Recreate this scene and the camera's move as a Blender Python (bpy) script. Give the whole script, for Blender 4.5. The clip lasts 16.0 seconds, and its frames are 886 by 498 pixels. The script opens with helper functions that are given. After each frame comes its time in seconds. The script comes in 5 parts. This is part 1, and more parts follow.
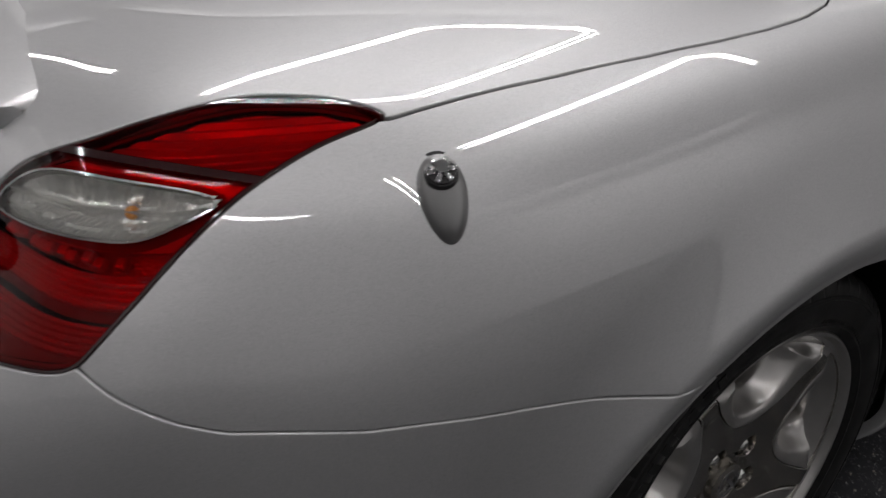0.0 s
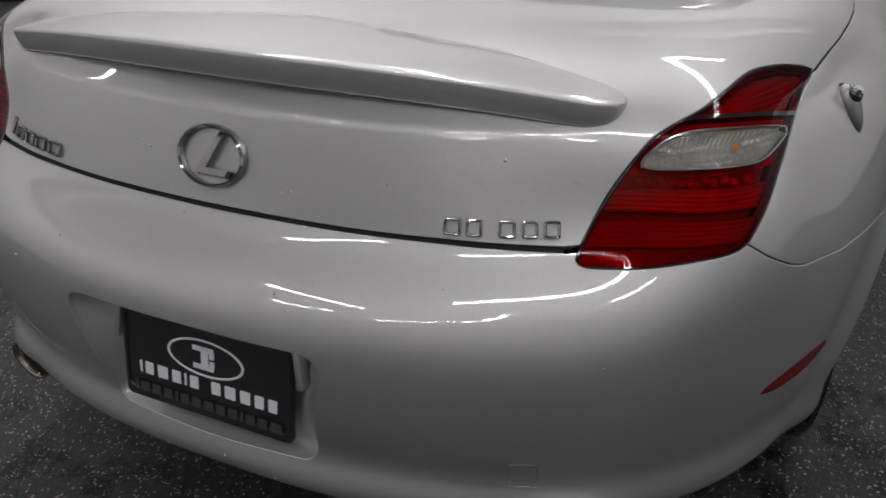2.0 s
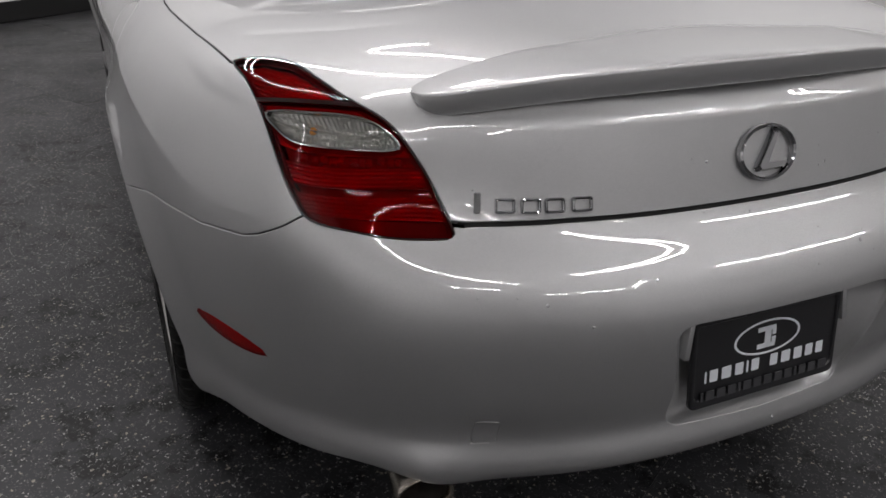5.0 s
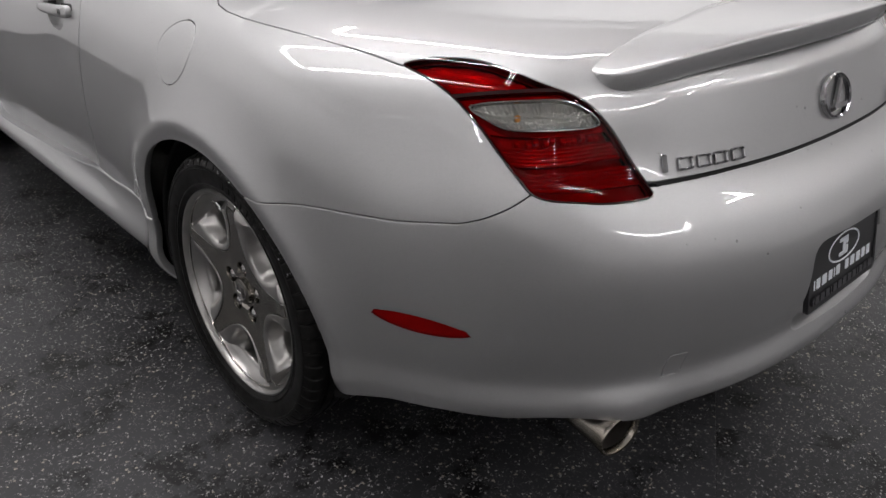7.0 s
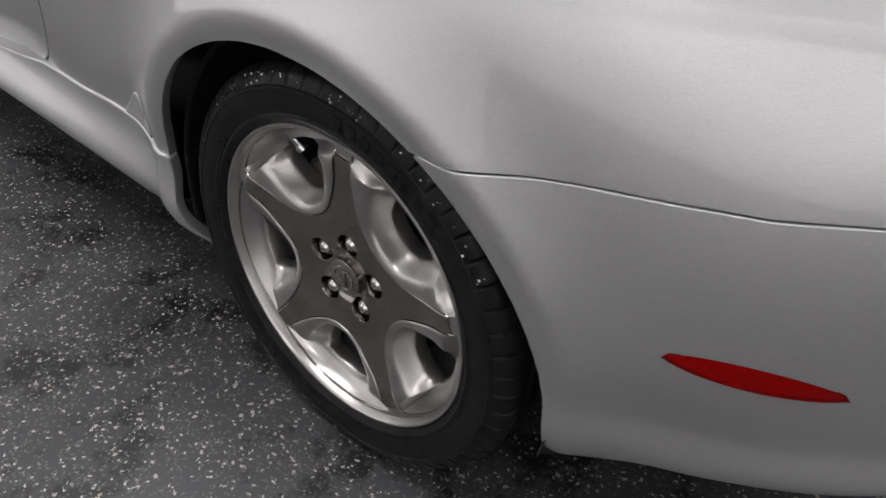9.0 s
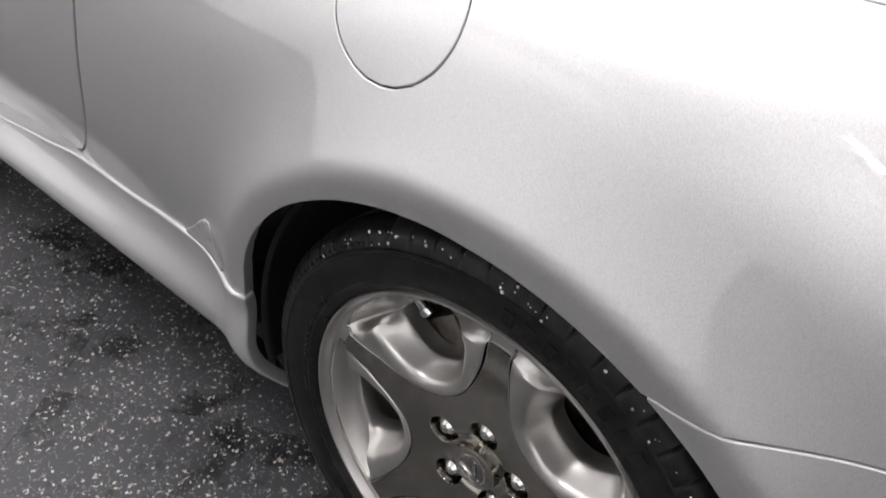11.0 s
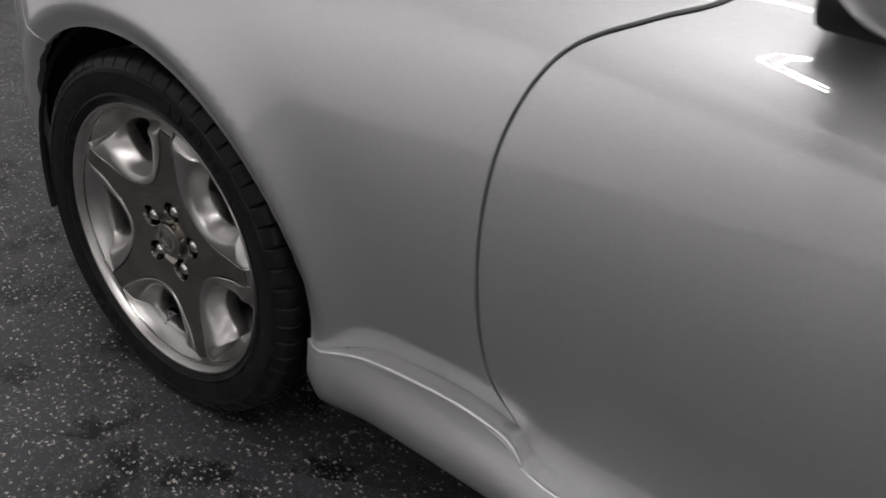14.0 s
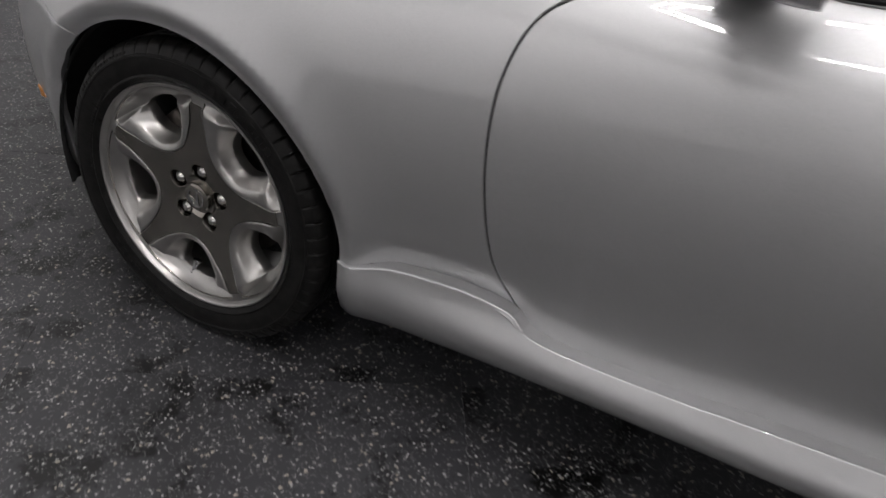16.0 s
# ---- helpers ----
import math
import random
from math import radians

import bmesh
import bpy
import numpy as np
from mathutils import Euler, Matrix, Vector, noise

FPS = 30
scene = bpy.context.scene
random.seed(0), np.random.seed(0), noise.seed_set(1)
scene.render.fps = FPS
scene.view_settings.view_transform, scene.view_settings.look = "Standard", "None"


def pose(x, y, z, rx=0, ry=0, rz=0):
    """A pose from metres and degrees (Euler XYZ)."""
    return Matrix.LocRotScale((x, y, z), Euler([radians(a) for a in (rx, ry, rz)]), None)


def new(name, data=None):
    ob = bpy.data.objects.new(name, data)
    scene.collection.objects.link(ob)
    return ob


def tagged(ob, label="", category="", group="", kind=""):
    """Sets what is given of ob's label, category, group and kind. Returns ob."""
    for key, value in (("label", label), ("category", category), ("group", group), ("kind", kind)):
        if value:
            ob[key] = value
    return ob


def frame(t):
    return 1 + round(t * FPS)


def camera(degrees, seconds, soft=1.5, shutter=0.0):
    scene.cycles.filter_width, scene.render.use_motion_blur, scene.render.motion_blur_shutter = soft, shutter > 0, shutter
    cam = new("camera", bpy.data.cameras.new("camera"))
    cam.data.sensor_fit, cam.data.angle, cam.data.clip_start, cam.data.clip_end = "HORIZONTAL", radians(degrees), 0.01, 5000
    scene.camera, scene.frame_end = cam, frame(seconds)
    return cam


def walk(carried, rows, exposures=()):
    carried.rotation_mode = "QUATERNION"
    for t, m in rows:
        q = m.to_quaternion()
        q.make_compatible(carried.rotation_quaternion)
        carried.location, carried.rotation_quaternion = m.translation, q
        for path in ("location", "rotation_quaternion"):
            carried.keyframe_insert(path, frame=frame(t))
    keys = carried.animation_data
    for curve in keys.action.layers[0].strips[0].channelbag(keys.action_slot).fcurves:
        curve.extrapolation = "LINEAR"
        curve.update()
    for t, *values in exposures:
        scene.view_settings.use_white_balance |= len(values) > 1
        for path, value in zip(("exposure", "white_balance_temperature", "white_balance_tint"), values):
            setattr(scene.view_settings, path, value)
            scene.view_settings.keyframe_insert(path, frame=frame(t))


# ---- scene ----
cam = camera(58.83, 16.0, shutter=0.2)
# seconds, place in metres, turn in degrees; the car's tail is at y = 0 and its nose points along +y
ROWS = [
    (0.0, 1.263, 0.189, 1.126, 60.31, -0.30, 54.63),
    (0.5, 1.230, -0.069, 1.136, 61.59, -0.69, 47.55),
    (1.0, 1.168, -0.331, 1.193, 60.37, -0.27, 39.75),
    (1.5, 0.949, -0.537, 1.195, 61.14, 0.68, 32.39),
    (2.0, 0.714, -0.711, 1.209, 61.62, 0.19, 24.07),
    (2.5, 0.442, -0.866, 1.228, 62.32, 0.16, 16.26),
    (3.0, 0.120, -0.887, 1.205, 62.74, 0.04, 8.07),
    (3.5, -0.146, -0.899, 1.213, 62.38, -0.90, -0.85),
    (4.0, -0.419, -0.948, 1.232, 62.50, -1.11, -9.41),
    (4.5, -0.695, -0.849, 1.202, 62.76, -1.25, -16.73),
    (5.0, -0.943, -0.760, 1.213, 62.89, -1.52, -23.68),
    (7.3, -1.607, -0.436, 1.217, 62.30, -0.35, -43.71),
    (7.5, -1.626, -0.382, 1.202, 61.47, -0.41, -44.72),
    (8.0, -1.583, -0.178, 1.167, 58.69, -0.42, -46.03),
    (8.2, -1.558, -0.089, 1.150, 57.66, -0.87, -46.67),
    (10.3, -1.356, 0.641, 0.962, 47.52, -4.57, -50.55),
    (10.5, -1.354, 0.642, 0.992, 48.38, -4.48, -50.19),
    (11.0, -1.366, 0.639, 1.079, 53.30, -4.17, -49.50),
    (11.5, -1.420, 0.792, 1.136, 58.28, -4.14, -48.94),
    (12.0, -1.501, 1.062, 1.156, 60.75, -4.42, -48.00),
    (12.5, -1.509, 1.407, 1.131, 62.17, -4.26, -47.20),
    (13.0, -1.542, 1.793, 1.125, 63.03, -5.86, -49.60),
    (13.5, -1.585, 2.199, 1.126, 61.53, -6.44, -52.06),
    (14.0, -1.547, 2.566, 1.070, 58.31, -6.78, -52.82),
    (14.5, -1.438, 2.945, 0.960, 55.46, -7.54, -54.13),
    (15.0, -1.395, 3.096, 0.914, 54.12, -8.44, -56.66),
    (15.5, -1.547, 2.949, 1.009, 55.80, -8.23, -59.95),
    (16.0, -1.874, 2.539, 1.153, 56.68, -5.50, -61.37),
]
EXPOSURES = [(0.0, -0.3), (1.5, -0.3), (2.5, -0.32), (3.5, -0.32), (5.0, -0.18), (7.5, 0.25), (8.2, 0.50), (10.3, 1.36), (11.0, 1.36), (11.5, 0.98), (12.0, 0.60), (12.5, 0.36), (13.0, 0.40), (14.0, 0.29), (14.5, -0.08), (15.0, -0.65), (15.5, 0.0), (16.0, 0.3)]
walk(cam, [(t, pose(x, y, z, rx, ry, rz)) for t, x, y, z, rx, ry, rz in ROWS], EXPOSURES)


# ---- light ----
world = bpy.data.worlds.new("world")
scene.world = world
world.use_nodes = True
world.node_tree.nodes["Background"].inputs[0].default_value = (0.75, 0.8, 0.9, 1)
world.node_tree.nodes["Background"].inputs[1].default_value = 0.03

ROOM = pose(0, 0, 0, 0, 0, 31)          # the hall stands askew to the car
CEILING = 3.3
# light lines under the ceiling, as loops and single lines, and unseen lamps added to brighten the walls: start, end in
# the hall's own x and y
LINES = [((-0.6, 0.9), (-0.6, 3.4)), ((0.75, 0.9), (0.75, 3.4)), ((-0.4, 0.7), (0.55, 0.7)), ((-0.4, 3.6), (0.55, 3.6)), ((-0.6, 3.4), (-0.4, 3.6)), ((0.55, 3.6), (0.75, 3.4)), ((0.55, 0.7), (0.75, 0.9)),
         ((2.0, -0.4), (2.0, 2.6)), ((2.2, 2.8), (2.9, 2.8)), ((2.0, 2.6), (2.2, 2.8)),
         ((-0.6, -1.6), (1.3, -1.6)), ((-3.3, -1.8), (-2.5, -2.3)), ((-3.9, 1.85), (-2.6, 1.85)), ((-4.4, 4.35), (0.2, 4.35)), ((2.0, 4.35), (5.0, 4.35)), ((-4.0, -2.6), (-4.0, 3.6)),
         ((4.8, -3.6), (4.8, 2.4)), ((-3.4, -4.8), (2.4, -4.8)), ((0.9, -2.5), (3.0, -3.5)),
         ((-2.2, -0.6), (-1.7, -1.9)), ((2.2, -1.5), (3.5, -2.7)), ((-2.4, -3.3), (-0.7, -3.3)), ((-0.7, -3.3), (-0.2, -2.6))]
LAMP_WATTS, WALL_WATTS, DIM_WATTS, TAIL_WATTS = 9.5, 9.0, 8.5, 4.0      # a metre: slim twin lines over the car, unseen lamps added and turned to the walls, dimmer to the north and west, dimmest behind the tail


# ---- materials ----
def material(name, color=(.5, .5, .5), rough=.5, metal=0.0, coat=0.0, coat_rough=.03, spec=.5):
    m = bpy.data.materials.new(name)
    m.use_nodes = True
    b = m.node_tree.nodes["Principled BSDF"]
    b.inputs["Base Color"].default_value = (*color, 1)
    b.inputs["Roughness"].default_value = rough
    b.inputs["Metallic"].default_value = metal
    b.inputs["Coat Weight"].default_value = coat
    b.inputs["Coat Roughness"].default_value = coat_rough
    b.inputs["Specular IOR Level"].default_value = spec
    return m


def node(m, kind, **values):
    n = m.node_tree.nodes.new(kind)
    for key, value in values.items():
        n.inputs[key].default_value = value
    return n


def link(m, a, out, b, into):
    m.node_tree.links.new(a.outputs[out], b.inputs[into])


def shader(m):
    return m.node_tree.nodes["Principled BSDF"]


def coords(m):
    return node(m, "ShaderNodeTexCoord")


def ramp(m, stops):
    n = node(m, "ShaderNodeValToRGB")
    e = n.color_ramp.elements
    while len(e) < len(stops):
        e.new(.5)
    for k, (at, c) in zip(e, stops):
        k.position, k.color = at, (*c, 1)
    return n


def noise_tex(m, scale, detail=3.0, rough=.5):
    n = node(m, "ShaderNodeTexNoise", Scale=scale, Detail=detail, Roughness=rough)
    link(m, coords(m), "Object", n, "Vector")
    return n


def vary(m, scale, stops, detail=3.0):
    """Base colour that wanders between the stops."""
    n, r = noise_tex(m, scale, detail), ramp(m, stops)
    link(m, n, "Fac", r, "Fac")
    link(m, r, "Color", shader(m), "Base Color")
    return r


def rough_vary(m, scale, low, high):
    n, r = noise_tex(m, scale, 4.0), node(m, "ShaderNodeMapRange")
    r.inputs["To Min"].default_value, r.inputs["To Max"].default_value = low, high
    r.inputs["From Min"].default_value, r.inputs["From Max"].default_value = .3, .7
    link(m, n, "Fac", r, "Value")
    link(m, r, "Result", shader(m), "Roughness")


def bumpy(m, scale, strength, distance=.001, detail=3.0):
    n = noise_tex(m, scale, detail)
    b = node(m, "ShaderNodeBump", Strength=strength, Distance=distance)
    link(m, n, "Fac", b, "Height")
    link(m, b, "Normal", shader(m), "Normal")
    return b


def paint_material(name, dark, light):
    m = material(name, light, .43, .88, 1.0, .02)
    # metal flakes: a fine sparkle in colour and in the base layer's normal
    v = node(m, "ShaderNodeTexVoronoi", Scale=2200.0)
    link(m, coords(m), "Object", v, "Vector")
    r = ramp(m, [(0.0, dark), (1.0, light)])
    link(m, v, "Color", r, "Fac")
    link(m, r, "Color", shader(m), "Base Color")
    rough_vary(m, 3.0, .495, .53)
    shader(m).inputs["Coat IOR"].default_value = 1.75
    n = noise_tex(m, 1.7, 3.0)
    c = node(m, "ShaderNodeMapRange")
    c.inputs["To Min"].default_value, c.inputs["To Max"].default_value = .008, .03
    link(m, n, "Fac", c, "Value")
    link(m, c, "Result", shader(m), "Coat Roughness")
    return m


def lens_material(name, tint, gloss=.04, ior=1.38):
    """Thin coloured plastic: tinted light passes, and its face shines."""
    m = bpy.data.materials.new(name)
    m.use_nodes = True
    t = m.node_tree.nodes
    t.remove(t["Principled BSDF"])
    clear, shine, mix, fres = node(m, "ShaderNodeBsdfTransparent"), node(m, "ShaderNodeBsdfGlossy"), node(m, "ShaderNodeMixShader"), node(m, "ShaderNodeFresnel", IOR=ior)
    clear.inputs["Color"].default_value = (*tint, 1)
    shine.inputs["Roughness"].default_value = gloss
    link(m, fres, "Fac", mix, 0)
    link(m, clear, 0, mix, 1)
    link(m, shine, 0, mix, 2)
    link(m, mix, 0, t["Material Output"], "Surface")
    return m


PAINT = paint_material("silver_paint", (.42, .422, .427), (.62, .622, .628))
# near-black colour standing in for the shade in panel gaps and the keyhole
GAP = material("gap_shade", (.006, .006, .006), .8)
CHROME = material("chrome", (.60, .60, .61), .05, 1.0)
rough_vary(CHROME, 40.0, .03, .07)
BADGE = material("badge_chrome", (.40, .40, .41), .10, 1.0)
rough_vary(BADGE, 60.0, .06, .16)
RUBBER = material("tyre_rubber", (.012, .012, .013), .45, spec=.14)
vary(RUBBER, 60.0, [(.35, (.006, .006, .006)), (.7, (.015, .0145, .014))])
rough_vary(RUBBER, 14.0, .26, .50)
RIM_SILVER = material("rim_silver", (.50, .49, .47), .33, .95, .7, .06)
vary(RIM_SILVER, 25.0, [(.3, (.38, .372, .36)), (.7, (.46, .45, .437))])
RIM_DARK = material("rim_smoked", (.13, .12, .11), .16, 1.0, .5, .04)
vary(RIM_DARK, 18.0, [(.3, (.26, .245, .22)), (.7, (.34, .32, .29))])
NUT_STEEL = material("nut_steel", (.62, .61, .60), .20, 1.0)
rough_vary(NUT_STEEL, 60.0, .18, .32)
CAST = material("brake_iron", (.12, .11, .10), .5, 1.0)
vary(CAST, 30.0, [(.3, (.06, .055, .05)), (.7, (.17, .155, .14))])
BLACK = material("black_plastic", (.012, .012, .013), .5)
rough_vary(BLACK, 30.0, .4, .6)
bumpy(BLACK, 900.0, .15)
LINER = material("arch_liner", (.006, .006, .006), .85)
bumpy(LINER, 80.0, .4, .003)
RED_LENS = lens_material("red_lens", (.66, .004, .018), .015, 1.28)
RED_DEEP = lens_material("deep_red_lens", (.57, .004, .019), .015, 1.28)
SATIN_RIM = material("window_rim", (.38, .36, .36), .18, 1.0)
BORDER = material("dark_red_border", (.018, .002, .003), .08, 0.0, 1.0)
CLEAR_LENS = lens_material("clear_lens", (.93, .93, .92), .02)
GLASS = lens_material("window_glass", (.94, .96, .95), .01)
def ribbed(m, axis, size, strength, distance):
    """Fine moulded ribs across an axis, broken up a little."""
    w = node(m, "ShaderNodeTexWave", Scale=1 / size / 6.283 * 3.1416, Distortion=1.2)
    w.bands_direction = axis
    w.inputs["Detail Scale"].default_value = 40.0
    link(m, coords(m), "Object", w, "Vector")
    b = node(m, "ShaderNodeBump", Strength=strength, Distance=distance)
    link(m, w, "Fac", b, "Height")
    return b


SILVERED = material("reflector", (.74, .74, .72), .14, .70)
_a, _b = ribbed(SILVERED, "Y", .012, .5, .0006), ribbed(SILVERED, "X", .0030, .3, .0004)
_c = node(SILVERED, "ShaderNodeTexVoronoi", Scale=190.0)
link(SILVERED, coords(SILVERED), "Object", _c, "Vector")
_d = node(SILVERED, "ShaderNodeBump", Strength=.3, Distance=.0006)
link(SILVERED, _c, "Distance", _d, "Height")
link(SILVERED, _a, "Normal", _b, "Normal")
link(SILVERED, _b, "Normal", _d, "Normal")
link(SILVERED, _d, "Normal", shader(SILVERED), "Normal")
RED_REFLECTOR = material("bright_reflector", (.88, .80, .78), .22, .55)
bumpy(RED_REFLECTOR, 260.0, .25, .001)
vary(RED_REFLECTOR, 30.0, [(.3, (.74, .66, .64)), (.7, (.95, .88, .86))])
PRISM = material("prism_reflector", (.48, .42, .42), .24, .45)
_c = node(PRISM, "ShaderNodeTexVoronoi", Scale=330.0)
link(PRISM, coords(PRISM), "Object", _c, "Vector")
_d = node(PRISM, "ShaderNodeBump", Strength=1.0, Distance=.0009)
link(PRISM, _c, "Distance", _d, "Height")
link(PRISM, _d, "Normal", shader(PRISM), "Normal")
BEZEL = material("lamp_bezel", (.22, .15, .15), .26, 0.0, .3)
rough_vary(BEZEL, 50.0, .16, .30)
MARKER_BACK = material("marker_prisms", (.92, .84, .82), .2, .15)
_c = node(MARKER_BACK, "ShaderNodeTexVoronoi", Scale=260.0)
link(MARKER_BACK, coords(MARKER_BACK), "Object", _c, "Vector")
_d = node(MARKER_BACK, "ShaderNodeBump", Strength=1.0, Distance=.0012)
link(MARKER_BACK, _c, "Distance", _d, "Height")
link(MARKER_BACK, _d, "Normal", shader(MARKER_BACK), "Normal")
AMBER = material("amber_bulb", (.58, .24, .06), .25, 0.0, .6)
PLATE_BLACK = material("plate_black", (.010, .010, .012), .3, 0.0, .7)
bumpy(PLATE_BLACK, 300.0, .06)
PLATE_GREY = material("plate_grey_letters", (.055, .055, .06), .35)
PLATE_WHITE = material("plate_white", (.80, .83, .88), .4)
PIPE = material("exhaust_steel", (.42, .39, .35), .22, 1.0)
vary(PIPE, 22.0, [(.3, (.28, .25, .21)), (.7, (.50, .47, .43))])
SOOT = material("soot", (.018, .014, .011), .8)
bumpy(SOOT, 120.0, .4, .002)
WATER = material("water_drop", (.80, .80, .80), .03, .6, 1.0)
CREAM = material("cream_leather", (.70, .62, .42), .42)
bumpy(CREAM, 350.0, .25, .0008)
vary(CREAM, 9.0, [(.3, (.62, .55, .38)), (.7, (.72, .65, .48))])
WOOD = material("red_wood_trim", (.20, .05, .015), .2, 0.0, .8)
vary(WOOD, 22.0, [(.3, (.13, .03, .008)), (.7, (.30, .085, .025))], 6.0)
DASH = material("dash_green_grey", (.035, .045, .042), .55)
bumpy(DASH, 420.0, .3, .0006)

FLOOR = material("speckled_rubber", (.03, .03, .03), .4, spec=.4)


def floor_nodes(m):
    b = shader(m)
    base = noise_tex(m, 1.3, 5.0, .6)
    base_ramp = ramp(m, [(.30, (.010, .010, .011)), (.42, (.030, .0305, .0335)), (.60, (.040, .0405, .0445)), (.85, (.056, .0555, .060))])
    link(m, base, "Fac", base_ramp, "Fac")
    # dark scuffs
    scuff, scuff_ramp, soil = noise_tex(m, 5.5, 8.0, .72), ramp(m, [(.42, (.12, .12, .12)), (.475, (1, 1, 1))]), node(m, "ShaderNodeMix", Factor=1.0)
    soil.data_type, soil.blend_type = "RGBA", "MULTIPLY"
    link(m, scuff, "Fac", scuff_ramp, "Fac")
    m.node_tree.links.new(base_ramp.outputs["Color"], soil.inputs[6])
    m.node_tree.links.new(scuff_ramp.outputs["Color"], soil.inputs[7])
    soil.inputs[0].default_value = 1.0
    out = soil.outputs[2]
    chips = ((175.0, .93, (.39, .388, .375)), (120.0, .970, (.34, .31, .26)), (260.0, .84, (.14, .14, .138)))
    for i, (scale, limit, tone) in enumerate(chips):
        warp = node(m, "ShaderNodeTexNoise", Scale=scale * 1.4, Detail=2.0)
        tc = coords(m)
        link(m, tc, "Object", warp, "Vector")
        add = node(m, "ShaderNodeVectorMath")
        add.operation = "MULTIPLY_ADD"
        add.inputs[1].default_value = (.013, .013, .013)
        link(m, warp, "Color", add, 0)
        link(m, tc, "Object", add, 2)
        v = node(m, "ShaderNodeTexVoronoi", Scale=scale)
        v.voronoi_dimensions = "2D"
        link(m, add, 0, v, "Vector")
        # only some of the cells hold a chip, and only their middle
        near = node(m, "ShaderNodeMath")
        near.operation = "LESS_THAN"
        near.inputs[1].default_value = .36
        link(m, v, "Distance", near, 0)
        sep = node(m, "ShaderNodeSeparateColor")
        link(m, v, "Color", sep, 0)
        pick = node(m, "ShaderNodeMath")
        pick.operation = "GREATER_THAN"
        pick.inputs[1].default_value = limit
        link(m, sep, i, pick, 0)
        both = node(m, "ShaderNodeMath")
        both.operation = "MULTIPLY"
        link(m, near, 0, both, 0)
        link(m, pick, 0, both, 1)
        mix = node(m, "ShaderNodeMix")
        mix.data_type = "RGBA"
        link(m, both, 0, mix, "Factor")
        m.node_tree.links.new(out, mix.inputs[6])
        mix.inputs[7].default_value = (*tone, 1)
        out = mix.outputs[2]
    m.node_tree.links.new(out, b.inputs["Base Color"])
    rough_vary(m, 2.2, .27, .50)
    bumpy(m, 90.0, .22, .0015, 4.0)


floor_nodes(FLOOR)
WALL = material("white_wall", (.78, .78, .77), .55)
vary(WALL, 2.0, [(.3, (.745, .745, .745)), (.7, (.80, .80, .80))])
bumpy(WALL, 160.0, .12, .001)
CEIL = material("ceiling_paint", (.60, .60, .59), .8)
vary(CEIL, 1.5, [(.3, (.56, .56, .56)), (.7, (.63, .63, .63))])
SKIRT = material("black_skirting", (.010, .010, .010), .45)
rough_vary(SKIRT, 8.0, .35, .55)
LAMP_BODY = material("lamp_channel", (.5, .5, .5), .4, 1.0)


# ---- building blocks ----
def part(name, bm, mat, parent=None, label=""):
    me = bpy.data.meshes.new(name)
    bm.to_mesh(me)
    bm.free()
    return hang(name, me, mat, parent, label)


def hang(name, me, mat, parent=None, label=""):
    ob = new(name, me)
    for m in mat if isinstance(mat, (list, tuple)) else [mat]:
        me.materials.append(m)
    if parent:
        ob.parent = parent
        if parent.type == "EMPTY":
            ob.matrix_parent_inverse = parent.matrix_basis.inverted()
    if label:
        ob["label"] = label
    return ob


def from_arrays(name, verts, faces, mat, parent=None, label="", smooth=True, normals=None):
    me = bpy.data.meshes.new(name)
    me.from_pydata([tuple(v) for v in verts], [], [tuple(f) for f in faces])
    me.update()
    if smooth:
        me.polygons.foreach_set("use_smooth", [True] * len(me.polygons))
    if normals is not None:
        me.normals_split_custom_set_from_vertices([tuple(n) for n in normals])
    return hang(name, me, mat, parent, label)


def box(bm, m, size, bevel=0.0):
    made = bmesh.ops.create_cube(bm, size=1.0, matrix=m @ Matrix.Diagonal((*size, 1)))["verts"]
    if bevel:
        edges = list({e for v in made for e in v.link_edges})
        bmesh.ops.bevel(bm, geom=edges, offset=bevel, segments=2, affect="EDGES", profile=.5)


def boxed(name, m, size, mat, parent=None, label="", bevel=0.0):
    bm = bmesh.new()
    box(bm, m, size, bevel)
    return part(name, bm, mat, parent, label)


def tube(bm, m, r0, r1, depth, seg=32, caps=True):
    bmesh.ops.create_cone(bm, cap_ends=caps, segments=seg, radius1=r0, radius2=r1, depth=depth, matrix=m)


def grid_faces(nu, nv, wrap=False):
    out = []
    for i in range(nu if wrap else nu - 1):
        for j in range(nv - 1):
            a, b = i * nv, ((i + 1) % nu) * nv
            out.append((a + j, b + j, b + j + 1, a + j + 1))
    return out


def spline(pts, n=8, closed=False):
    """A smooth line through the points."""
    p = np.array(pts, float)
    k = np.vstack([p[-1], p, p[0], p[1]]) if closed else np.vstack([2 * p[0] - p[1], p, 2 * p[-1] - p[-2]])
    out = []
    for i in range(len(k) - 3):
        a, b, c, d = k[i:i + 4]
        for t in np.arange(n) / n:
            out.append(.5 * (2 * b + (c - a) * t + (2 * a - 5 * b + 4 * c - d) * t**2 + (3 * b - a - 3 * c + d) * t**3))
    if not closed:
        out.append(p[-1])
    return np.array(out)


# ---- the hall ----
HX0, HX1, HY0, HY1 = -5.4, 6.2, -6.2, 5.75


